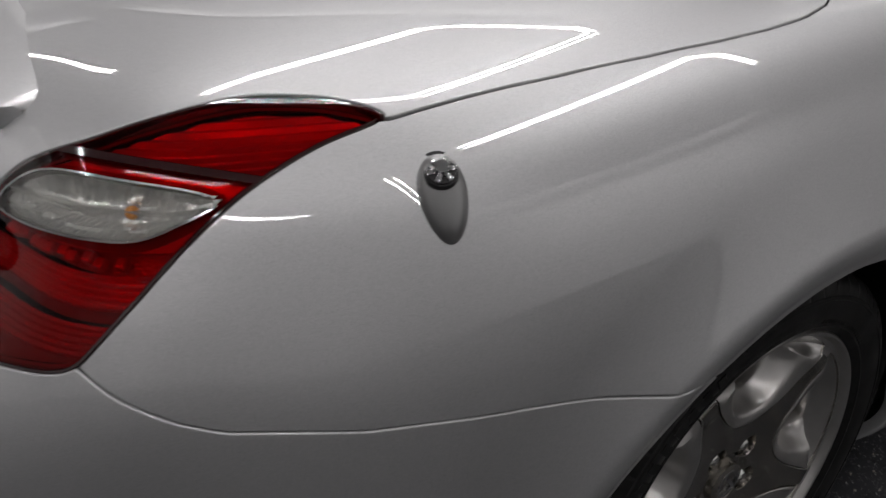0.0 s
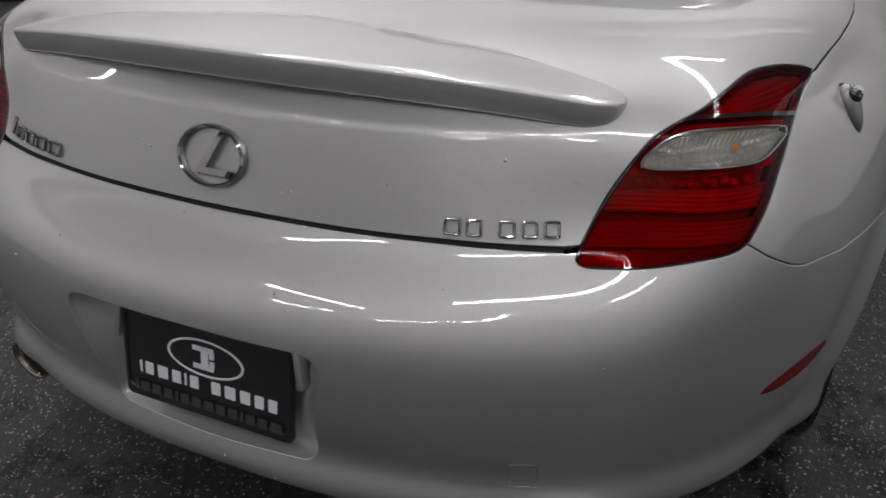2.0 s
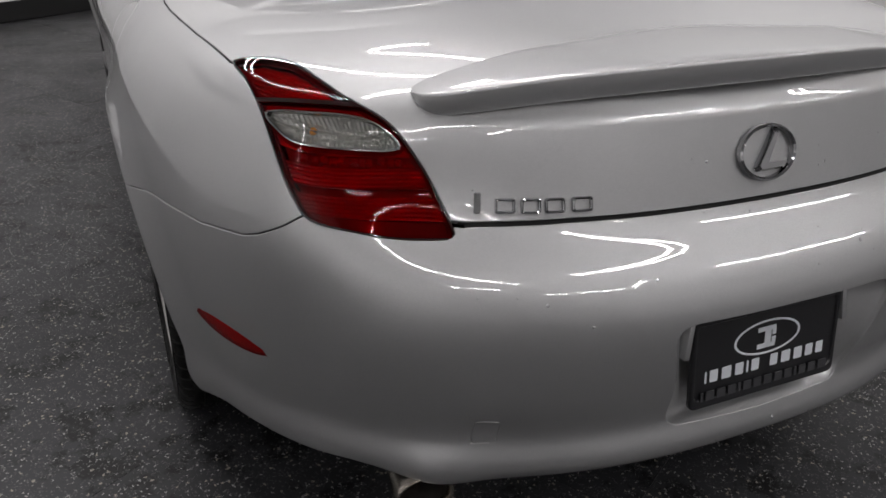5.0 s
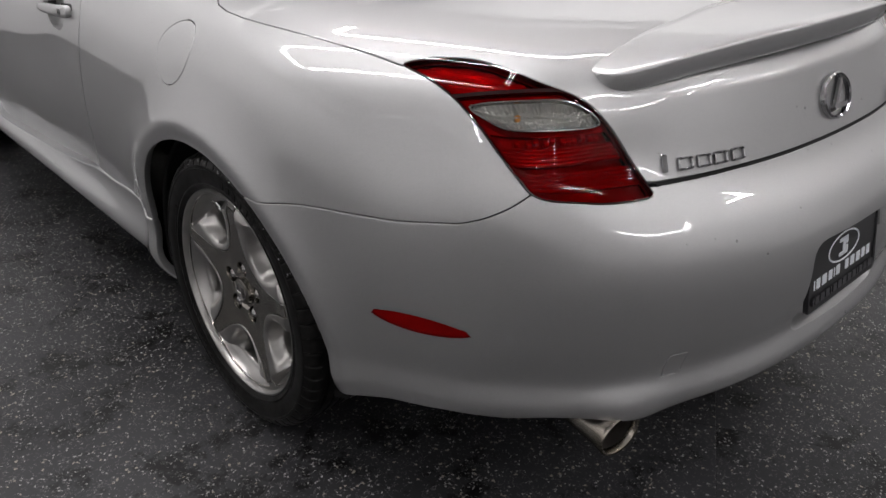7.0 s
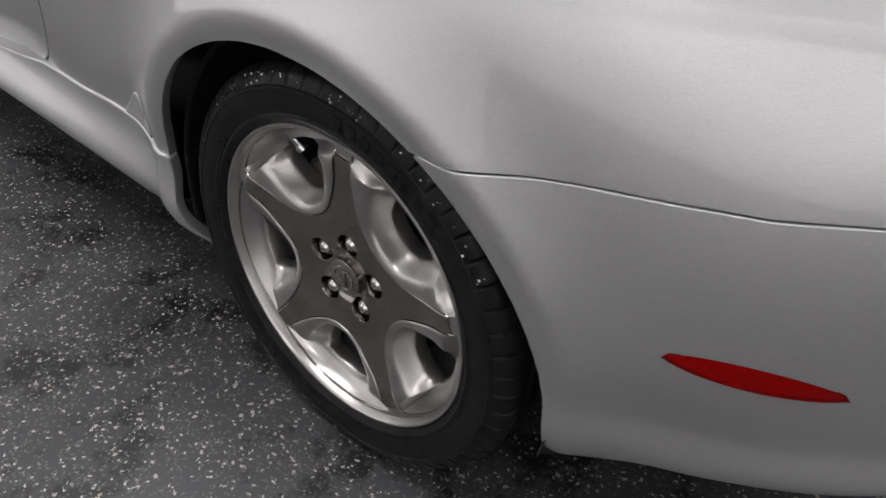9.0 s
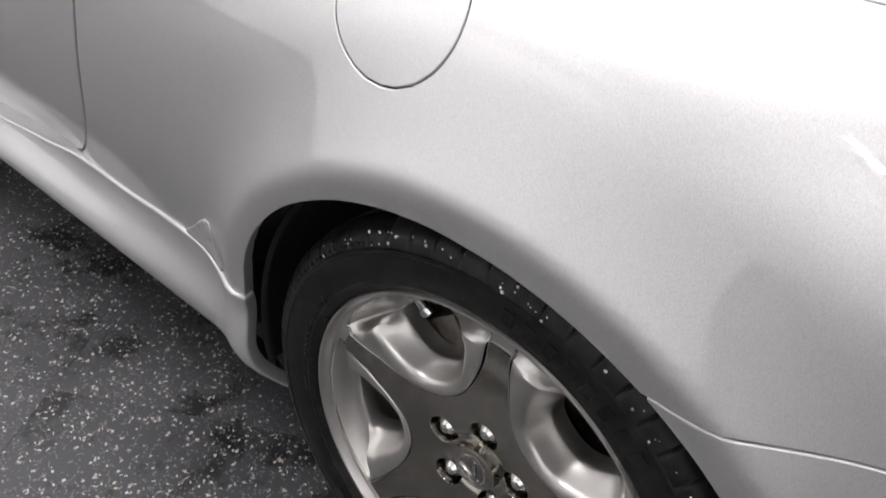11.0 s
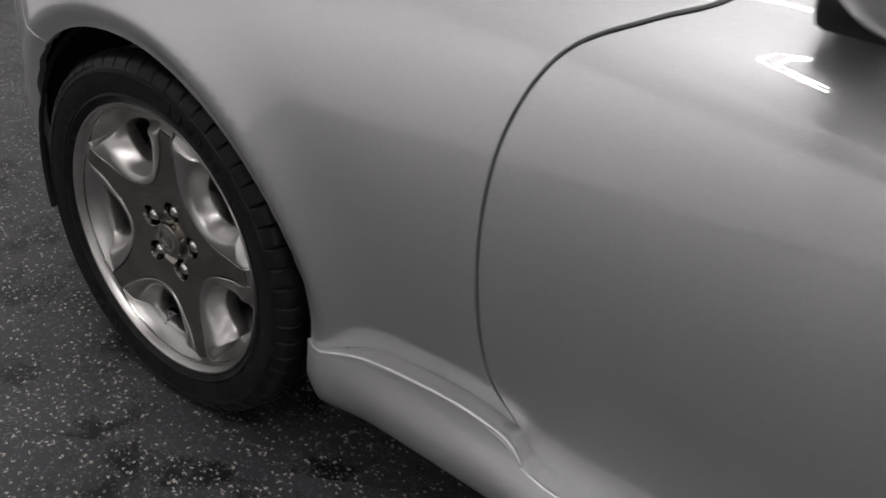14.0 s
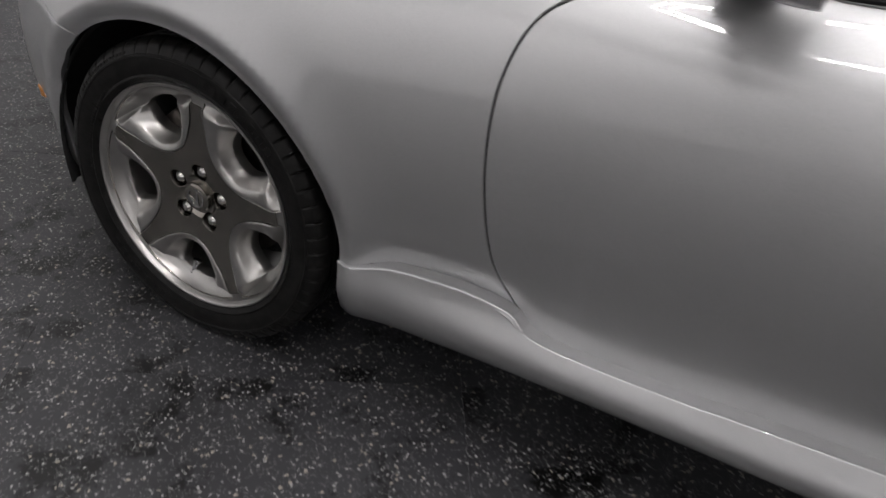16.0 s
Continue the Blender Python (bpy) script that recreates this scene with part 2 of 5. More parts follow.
def build_hall():
    w = .2
    walls = (("wall_north", (HX0 + HX1) / 2, HY1 + w / 2, HX1 - HX0 + 2 * w, w), ("wall_south", (HX0 + HX1) / 2, HY0 - w / 2, HX1 - HX0 + 2 * w, w),
             ("wall_west", HX0 - w / 2, (HY0 + HY1) / 2, w, HY1 - HY0), ("wall_east", HX1 + w / 2, (HY0 + HY1) / 2, w, HY1 - HY0))
    for name, x, y, sx, sy in walls:
        ob = boxed(name, ROOM @ pose(x, y, CEILING / 2), (sx, sy, CEILING), WALL)
        tagged(ob, "white painted hall wall above a black skirting", "wall", kind="structure")
        inx, iny = (0, (w / 2 + .008) * (1 if y < 0 else -1)) if sx > sy else ((w / 2 + .008) * (1 if x < 0 else -1), 0)
        sk = boxed("baseboard", ROOM @ pose(x + inx, y + iny, .07), (sx - 2 * w if sx > sy else .016, .016 if sx > sy else sy - .04, .14), SKIRT, None, "", .004)
        tagged(sk, "black rubber skirting along the foot of the white wall", "skirting", kind="structure")
    c = boxed("ceiling", ROOM @ pose((HX0 + HX1) / 2, (HY0 + HY1) / 2, CEILING + .1), (HX1 - HX0, HY1 - HY0, .2), CEIL)
    tagged(c, "plain pale ceiling with thin light lines", "ceiling", kind="structure")
    f = boxed("floor", ROOM @ pose((HX0 + HX1) / 2, (HY0 + HY1) / 2, -.10), (HX1 - HX0 + .4, HY1 - HY0 + .4, .194), BLACK)
    tagged(f, "dark rubber floor of speckled tiles with pale chips", "floor", kind="structure")
    return f


def build_lights():
    for (x0, y0), (x1, y1) in LINES:
        length, turn = math.hypot(x1 - x0, y1 - y0) - .03, math.degrees(math.atan2(y1 - y0, x1 - x0))
        # the broad ones are added helpers: out of view, each brightens its wall
        broad = max(abs(x0 - .4), abs(y0)) > 4.32
        aim = (58 if y0 > 4.3 or x0 < -3.95 else -58) if broad else 0
        m = ROOM @ pose((x0 + x1) / 2, (y0 + y1) / 2, CEILING - .03, 0, 0, turn)
        top = new("ceiling_light")
        top.matrix_basis = m
        tagged(top, "unseen lamp turned to the wall, added to brighten it" if broad else "slim white twin-line lamp under the ceiling", "lamp", "light lines", "")
        bm = bmesh.new()
        box(bm, m, (length, .05 if broad else .10, .05), .004)
        part("channel", bm, LAMP_BODY, top)
        watts = length * (DIM_WATTS if y0 > 4.3 or x0 < -3.95 else TAIL_WATTS if y0 < -4.7 else WALL_WATTS if broad else LAMP_WATTS)
        lines = ((0, .12),) if broad else ((-.036, .018), (.036, .018))
        for shift, wide in lines:
            data = bpy.data.lights.new("lamp_line", "AREA")
            data.shape, data.size, data.size_y, data.energy = "RECTANGLE", length, wide, watts / len(lines)
            data.color = (1, .965, .965)
            lamp = new("lamp_line", data)
            lamp.matrix_basis = m @ pose(0, shift, -.10 if broad else -.03, aim, 0, 0)


floor = build_hall()
build_lights()


# ---- the car's skin ----
YR, YF = 0.952, 3.572
# rows of the skin from the lower edge over the shoulder to the middle of the deck:
# height at tail, rear axle, door, front axle, nose; half width at rear axle, door, front axle; y of tail and nose
SKIN = [
    (.235, .185, .205, .185, .20, .835, .835, .845, .130, 4.38),
    (.275, .230, .230, .230, .24, .872, .866, .876, .050, 4.44),
    (.340, .290, .275, .290, .32, .893, .896, .890, -.034, 4.50),
    (.392, .345, .318, .345, .37, .892, .858, .894, .012, 4.52),
    (.445, .400, .370, .400, .42, .903, .838, .902, -.016, 4.53),
    (.530, .500, .480, .500, .50, .914, .874, .912, -.032, 4.53),
    (.610, .610, .600, .610, .57, .919, .894, .920, -.032, 4.50),
    (.668, .700, .700, .700, .61, .918, .898, .918, -.002, 4.42),
    (.706, .770, .775, .765, .64, .912, .891, .902, .060, 4.30),
    (.760, .835, .835, .820, .67, .894, .879, .875, .098, 4.15),
    (.830, .885, .885, .865, .71, .862, .852, .830, .101, 4.00),
    (.888, .925, .925, .900, .75, .808, .808, .765, .146, 3.90),
    (.919, .948, .950, .925, .79, .720, .755, .665, .215, 3.82),
    (.941, .960, .965, .945, .83, .600, .690, .520, .310, 3.76),
    (.955, .968, .975, .960, .86, .300, .450, .260, .500, 3.70),
    (.960, .972, .980, .965, .88, .000, .000, .000, .620, 3.66),
]
P_TAIL, P_NOSE = 2.5, 2.3
# soft swellings and hollows: place, radius, push outwards
SWELL = [((.685, .295, .835), .045, -.006), ((.65, .36, .90), .13, .006), ((.735, .285, .79), .08, .005), ((.72, 1.66, .95), .30, .030), ((.71, .235, .800), .130, .046), ((.54, .19, .80), .12, -.012), ((.60, .13, .60), .16, .014), ((.56, .10, .325), .075, .020)]


def bspline(rows, n):
    """A smooth cubic curve near the rows, n steps a row."""
    k = np.vstack([2 * rows[0] - rows[1], rows, 2 * rows[-1] - rows[-2]])
    out = []
    for i in range(len(rows) - 1):
        for t in np.arange(n) / n:
            w = np.array([(1 - t) ** 3, 3 * t**3 - 6 * t**2 + 4, -3 * t**3 + 3 * t**2 + 3 * t + 1, t**3]) / 6
            out.append(w @ k[i:i + 4])
    return np.array(out + [rows[-1]])


def even(curve, n):
    s = np.r_[0, np.cumsum(np.linalg.norm(np.diff(curve, axis=0), axis=1))]
    return np.interp(np.linspace(0, s[-1], n), s, np.arange(len(s)))


def quarter(p, n):
    """Angles that divide a rounded corner evenly."""
    th = np.linspace(0, np.pi / 2, 4001)
    c = np.stack([.9 * np.sin(th) ** (2 / p), -.95 * np.cos(th) ** (2 / p)], 1)
    return np.interp(even(c, n + 1), np.arange(4001), th)


# the trough's line, seen from above: y, x
TROUGH, TROUGH_DEEP = ((1.05, 1.22, 1.28, 1.36, 1.42, 1.50, 1.60, 2.0, 2.5), (.640, .668, .690, .722, .748, .778, .796, .796, .800)), .0055


def skin(n_tail=110, n_side=170, n_nose=50, step=6):
    """Half of the skin as a grid of places: columns from the tail's middle along the side to the nose, rows upwards. x >= 0."""
    r = bspline(np.array(SKIN), step)
    zt, zr, zd, zf, zn, ar, ad, af, yt, yn = r.T[:, :, None]
    sm = lambda s: s * s * (3 - 2 * s)
    th = quarter(P_TAIL, n_tail)[None]
    q = sm(th / (np.pi / 2))
    tail = np.stack([ar * np.sin(th) ** (2 / P_TAIL), YR - (YR - yt) * np.cos(th) ** (2 / P_TAIL), zt + (zr - zt) * q], -1)
    s = (np.arange(1, n_side) / n_side)[None]
    bump = 1 - np.cos(np.pi * s) ** 4
    side = np.stack([ar + (af - ar) * sm(s) + (ad - (ar + af) / 2) * bump, YR + (YF - YR) * s + 0 * ar,
                     zr + (zf - zr) * sm(s) + (zd - (zr + zf) / 2) * bump], -1)
    th = quarter(P_NOSE, n_nose)[::-1][None]
    q = sm(1 - th / (np.pi / 2))
    nose = np.stack([af * np.sin(th) ** (2 / P_NOSE), YF + (yn - YF) * np.cos(th) ** (2 / P_NOSE), zf + (zn - zf) * q], -1)
    g = np.concatenate([tail, side, nose], 1)
    # flared lips round the wheels
    for yc, flare, roll, start, wide in ((YR, .020, .010, .398, .036), (YF, .014, .020, .408, .043)):
        d = np.hypot(g[..., 1] - yc, g[..., 2] - .328)
        far = np.clip((g[..., 0] - .6) / .2, 0, 1)
        g[..., 0] += far * (flare * np.clip((.50 - d) / .10, 0, 1) ** 2 - roll * np.clip((start - d) / wide, 0, 1) ** 2)
    n = np.cross(np.gradient(g, axis=1), np.gradient(g, axis=0))
    n /= np.linalg.norm(n, axis=-1, keepdims=True) + 1e-9
    # the lid's face stands steeper under the lip
    ease = lambda v: np.clip(v, 0, 1) ** 2 * (3 - 2 * np.clip(v, 0, 1))
    for j in range(n_tail):
        x, y, z = g[:, j, 0], g[:, j, 1], g[:, j, 2]
        at = np.interp(.736, z, y)
        w = ease((z - .727) / .012) * ease((.924 - z) / .020) * np.clip(1 - (x / .53) ** 6, 0, 1)
        g[:, j, 1] = y + w * (at + .32 * (z - .736) + .9 * np.clip(z - .868, 0, 1) - y)
    push = sum(h * np.exp(-((g - np.array(c)) ** 2).sum(-1) / r**2) for c, r, h in SWELL)
    # a shallow trough along the shelf under the windows
    y = g[..., 1]
    mid = np.interp(y, TROUGH[0], TROUGH[1])
    deep = TROUGH_DEEP * ease((y - 1.08) / .25) * ease((2.5 - y) / .4) * (g[..., 2] > .88)
    push = push - deep * np.exp(-((g[..., 0] - mid) / .030) ** 2)
    return g + n * push[..., None]


# ---- cutting the skin into panels ----
WHEEL_Z, ARCH = .32, .377


def far_poly(p, poly, closed=True):
    """Distance to a line in a plane, less than zero inside a closed one."""
    a = np.array(poly)
    b = np.roll(a, -1, 0)
    if not closed:
        a, b = a[:-1], b[:-1]
    best, inside = np.full(len(p), 1e9), np.zeros(len(p), bool)
    for (ax, ay), (bx, by) in zip(a, b):
        dx, dy = bx - ax, by - ay
        t = np.clip(((p[:, 0] - ax) * dx + (p[:, 1] - ay) * dy) / (dx * dx + dy * dy + 1e-12), 0, 1)
        best = np.minimum(best, np.hypot(p[:, 0] - ax - t * dx, p[:, 1] - ay - t * dy))
        if closed and ay != by:
            inside ^= ((ay > p[:, 1]) != (by > p[:, 1])) & (p[:, 0] < ax + (p[:, 1] - ay) * dx / (by - ay))
    return np.where(inside, -best, best)


def only(field, mask, other=1.0):
    """The field where the mask holds, and a plain far value elsewhere."""
    def f(p):
        out, k = np.full(len(p), other), mask(p)
        if k.any():
            out[k] = field(p[k])
        return out
    return f


def plane_of(normal):
    n = np.array(normal) / np.linalg.norm(normal)
    e = np.cross((0, 0, 1), n)
    e /= np.linalg.norm(e)
    return np.stack([e, np.cross(n, e)], 1)


def arch_field(p):
    # the bumper's edge stands closer to the tyre than the round arch above it
    a = np.degrees(np.arctan2(p[:, 2] - WHEEL_Z, YR - p[:, 1]))
    close = .012 * np.clip((a + 14) / 20, 0, 1) * np.clip((130 - a) / 40, 0, 1)
    return np.minimum(np.hypot(p[:, 1] - YR, p[:, 2] - WHEEL_Z - .003) + .004 + close, np.hypot(p[:, 1] - YF - .007, p[:, 2] - WHEEL_Z + .004) + .006) - ARCH


LAMP_PLANE = plane_of((.55, -.70, .45))
LAMP_LINE = [(.743, .502, .904), (.714, .481, .914), (.687, .449, .917), (.662, .405, .916), (.640, .340, .904), (.622, .303, .892), (.577, .247, .866), (.543, .211, .815), (.521, .177, .760),
             (.511, .150, .727), (.517, .144, .720), (.535, .144, .719), (.600, .165, .722), (.665, .194, .733), (.696, .213, .739), (.712, .231, .747), (.721, .253, .768), (.726, .288, .796), (.728, .332, .829), (.731, .386, .864), (.737, .442, .889)]
lamp_poly = spline(np.array(LAMP_LINE) @ LAMP_PLANE, 6, True)
in_lamp_zone = lambda p: (p[:, 0] > .42) & (p[:, 1] < .62) & (p[:, 2] > .66)
lamp_field = only(lambda p: far_poly(p @ LAMP_PLANE, lamp_poly), in_lamp_zone)
CLEAR_LINE = [(.719, .363, .859), (.664, .306, .869), (.613, .268, .869), (.584, .245, .856), (.568, .228, .831), (.628, .250, .829), (.692, .298, .830), (.714, .335, .843)]
clear_poly = spline(np.array(CLEAR_LINE) @ LAMP_PLANE, 6, True)
clear_field = only(lambda p: far_poly(p @ LAMP_PLANE, clear_poly), in_lamp_zone)
SPLIT_LINE = [(.55, .24, .884), (.602, .277, .883), (.663, .322, .881), (.729, .396, .870), (.76, .44, .862)]
split_poly = np.array(SPLIT_LINE) @ LAMP_PLANE


def split_field(p):
    q = p @ LAMP_PLANE
    line = np.interp(q[:, 0], *(split_poly[np.argsort(split_poly[:, 0])].T))
    return q[:, 1] - line


# seam between bumper and body, by the bearing from the rear axle's middle
SEAM = [(10, .633), (12.4, .635), (15.7, .643), (20, .656), (24, .664), (29.6, .671), (32.6, .673), (36.7, .683), (38.9, .688), (40.8, .700), (42.3, .713), (43.5, .724), (45.2, .744),
        (47, .752), (51, .748), (56, .736), (58, .732), (67.5, .734), (77, .733), (90, .732)]


def bumper_field(p):
    phi, r = np.degrees(np.arctan2(YR - p[:, 1], p[:, 0])), np.hypot(YR - p[:, 1], p[:, 0])
    a, z = np.array(SEAM).T
    at = lambda v: np.interp(v, a, z)
    slope = (at(phi + .5) - at(phi - .5)) / (np.radians(1) * r)
    return (p[:, 2] - at(phi)) / np.sqrt(1 + slope**2)


lid_edge = only(lambda p: bumper_field(p) - .0060, lambda p: (p[:, 1] < .3) & (p[:, 0] < .56))
bumper = only(bumper_field, lambda p: p[:, 1] < YR)
LID_LINE = [(.50, -.30), (.525, .12), (.62, .27), (.70, .41), (.746, .505), (.757, .56), (.775, .653), (.788, .756), (.795, .85), (.796, .93), (.792, 1.0), (.780, 1.06), (.752, 1.115),
            (.706, 1.173), (.62, 1.240), (.522, 1.288), (.43, 1.322), (.34, 1.338), (.25, 1.332), (-.3, 1.328), (-.3, -.30)]
lid = only(lambda p: far_poly(p[:, :2], LID_LINE), lambda p: (p[:, 1] < 1.6) & (p[:, 2] > .6))
DOOR_FRONT = [(2.70, 1.02), (2.776, .926), (2.837, .892), (2.903, .850), (2.933, .778), (2.942, .689), (2.938, .574), (2.918, .445), (2.880, .355)]
DOOR_LOW = [(2.858, 0.327), (2.830, 0.314), (2.736, 0.307), (2.580, 0.308), (2.466, 0.313), (2.157, 0.326), (1.95, 0.345), (1.86, 0.359)]
DOOR_REAR = [(1.815, .380), (1.765, .422), (1.690, .514), (1.625, .643), (1.583, .749), (1.562, .835), (1.571, .873), (1.585, .909), (1.613, .940), (1.648, .967), (1.690, .993), (1.715, 1.02)]
door_poly = np.vstack([spline(DOOR_FRONT, 5), spline(DOOR_LOW, 4), spline(DOOR_REAR, 5), [(1.715, 1.3), (2.70, 1.3)]])
on_flank = lambda p: (p[:, 0] > .5) & (p[:, 1] > .9) & (p[:, 1] < 3.7)
door = only(lambda p: far_poly(p[:, 1:], door_poly), on_flank)
SILL_LINE = [(1.20, .388), (1.30, .388), (1.38, .390), (1.45, .400), (1.55, .393), (1.66, .378), (1.80, .372), (1.86, .364), (1.95, .350), (2.157, .331), (2.466, .318), (2.58, .313), (2.736, .312), (2.83, .319),
             (2.873, .345), (2.94, .356), (3.006, .357), (3.111, .350), (3.204, .329), (3.30, .325)]
sill_curve = spline(SILL_LINE, 5)
sill = only(lambda p: p[:, 2] - np.interp(p[:, 1], *sill_curve.T), lambda p: (p[:, 0] > .5) & (p[:, 1] > YR) & (p[:, 1] < YF))
FUEL_AT, FUEL_R = np.array((.884, 1.078, .848)), .0700
FUEL_PLANE = plane_of((.91, 0, .41))
fuel = only(lambda p: np.hypot(*((p - FUEL_AT) @ FUEL_PLANE).T) - FUEL_R, lambda p: (p[:, 0] > .7) & (abs(p[:, 1] - 1.08) < .12) & (p[:, 2] > .75))
NOSE_LINE = [(3.70, .612), (3.80, .612), (3.90, .635), (4.02, .70), (4.2, .70), (4.9, .70)]
nose = only(lambda p: p[:, 2] - np.interp(p[:, 1], *np.array(NOSE_LINE).T), lambda p: p[:, 1] > 3.66)
HOOD_LINE = [(-.3, 2.80), (.60, 2.88), (.70, 2.98), (.715, 3.2), (.70, 3.6), (.66, 3.9), (.55, 4.2), (-.3, 4.35)]
hood = only(lambda p: far_poly(p[:, :2], HOOD_LINE), lambda p: (p[:, 1] > 2.6) & (p[:, 2] > .6))
CABIN_LINE = [(-.3, 1.352), (.25, 1.356), (.35, 1.366), (.387, 1.387), (.46, 1.434), (.53, 1.476), (.60, 1.518), (.655, 1.558), (.70, 1.600), (.744, 1.68), (.756, 1.83), (.757, 2.1), (.762, 2.3), (.772, 2.45), (.768, 2.60), (.70, 2.78), (-.3, 2.72)]
cabin = only(lambda p: far_poly(p[:, :2], CABIN_LINE), lambda p: (p[:, 1] > 1.2) & (p[:, 1] < 3.0) & (p[:, 2] > .85))
PLATE_LINE = [(0, .600), (.16, .599), (.190, .5985), (.206, .595), (.217, .588), (.223, .577), (.223, .562), (.204, .478), (.192, .408), (.186, .390), (.170, .382), (0, .378), (-.2, .378), (-.2, .600)]
recess = only(lambda p: far_poly(p[:, ::2], PLATE_LINE), lambda p: (p[:, 1] < .2) & (p[:, 0] < .4) & (p[:, 2] < .68))

# the bumper's lower edge, by the same bearing
LOW_LINE = [(0, .20), (10, .205), (18, .228), (23, .250), (27, .264), (31, .280), (37.4, .290), (44, .292), (48, .304), (53, .309), (60, .305), (66, .298), (75, .284), (90, .278)]
low = only(lambda p: p[:, 2] - np.interp(np.degrees(np.arctan2(YR - p[:, 1], p[:, 0])), *np.array(LOW_LINE).T), lambda p: p[:, 1] < YR)


def oval(cy, cz, ry, rz, tilt=0.0, power=1.0, n=40):
    t = np.linspace(0, 2 * np.pi, n, endpoint=False)
    u, v = ry * np.cos(t), rz * np.sign(np.sin(t)) * np.abs(np.sin(t)) ** power
    c_, s_ = math.cos(math.radians(tilt)), math.sin(math.radians(tilt))
    return np.stack([cy + u * c_ - v * s_, cz + u * s_ + v * c_], 1)


GLOW = oval(.391, .481, .086, .0175, 2, 1.3)
marker = only(lambda p: far_poly(p[:, 1:], GLOW), lambda p: (p[:, 0] > .6) & (p[:, 1] < .6) & (p[:, 2] < .6))
HOOK = [(.462, .388), (.462, .430), (.466, .434), (.496, .434), (.500, .430), (.500, .388), (.496, .384), (.466, .384)]
hook = only(lambda p: far_poly(p[:, ::2], HOOK), lambda p: (p[:, 0] > .4) & (p[:, 0] < .56) & (p[:, 1] < .2) & (p[:, 2] < .5))
CUP = oval(1.741, .840, .074, .047, 0, .8)
cup = only(lambda p: far_poly(p[:, 1:], CUP), lambda p: (p[:, 0] > .7) & (abs(p[:, 1] - 1.74) < .12) & (p[:, 2] > .7))


def cut(bm, field, level):
    """Split every edge and face of bm along field = level."""
    bm.verts.index_update()
    verts = list(bm.verts)
    val = field(np.array([v.co for v in verts])) - level
    val[np.abs(val) < 2e-5] = 2e-5
    sign = val > 0
    crossed = [(e, val[e.verts[0].index], val[e.verts[1].index]) for e in bm.edges if sign[e.verts[0].index] != sign[e.verts[1].index]]
    fresh, faces = set(), set()
    for e, a, b in crossed:
        faces.update(e.link_faces)
        fresh.add(bmesh.utils.edge_split(e, e.verts[0], a / (a - b))[1])
    for f in faces:
        on = [v for v in f.verts if v in fresh]
        if len(on) == 2:
            bmesh.utils.face_split(f, on[0], on[1])


def centres(bm):
    return np.array([f.calc_center_median() for f in bm.faces])


def erase(bm, gone):
    doomed = [f for f, g in zip(list(bm.faces), gone) if g]
    bmesh.ops.delete(bm, geom=doomed, context="FACES")


def skin_mesh():
    g = skin(150, 150, 40, 8)
    n = np.cross(np.gradient(g, axis=1), np.gradient(g, axis=0))
    n /= np.linalg.norm(n, axis=-1, keepdims=True) + 1e-9
    n[:, 0, 0] = n[:, -1, 0] = 0
    n /= np.linalg.norm(n, axis=-1, keepdims=True) + 1e-9
    n[-1] = n[-2]
    bm = bmesh.new()
    layer = bm.verts.layers.float_vector.new("n")
    grid = []
    for row, nrow in zip(g[:-1], n[:-1]):
        line = []
        for co, nn in zip(row, nrow):
            v = bm.verts.new(co)
            v[layer] = nn
            line.append(v)
        grid.append(line)
    top = [bm.verts.new(co) for co in g[-1]]
    for v, nn in zip(top, n[-1]):
        v[layer] = nn
    grid.append(top)
    for a, b in zip(grid[:-1], grid[1:]):
        for i in range(len(a) - 1):
            bm.faces.new((a[i], a[i + 1], b[i + 1], b[i]))
    return bm


def pull(bm, keep):
    """The kept faces as arrays: places, normals, faces."""
    layer = bm.verts.layers.float_vector["n"]
    index, co, no, faces = {}, [], [], []
    for f, k in zip(bm.faces, keep):
        if not k:
            continue
        row = []
        for v in f.verts:
            if v not in index:
                index[v] = len(co)
                co.append(tuple(v.co))
                no.append(tuple(v[layer]))
            row.append(index[v])
        faces.append(tuple(row))
    return np.array(co), np.array(no), faces


def rim_edges(faces):
    seen = {}
    for f in faces:
        for a, b in zip(f, f[1:] + f[:1]):
            seen[(a, b)] = f
    return [(a, b) for a, b in seen if (b, a) not in seen]


def mirror(arrays):
    co, no, faces = arrays
    return co * (-1, 1, 1), no * (-1, 1, 1), [f[::-1] for f in faces]


def whole(arrays):
    """Both halves in one, sewn along the middle."""
    co, no, faces = arrays
    c2, n2, f2 = mirror(arrays)
    mid = np.abs(co[:, 0]) < 1e-5
    to, extra = np.arange(len(co)), np.where(~mid)[0]
    to[extra] = len(co) + np.arange(len(extra))
    return np.vstack([co, c2[extra]]), np.vstack([no, n2[extra]]), faces + [tuple(int(to[i]) for i in f) for f in f2]


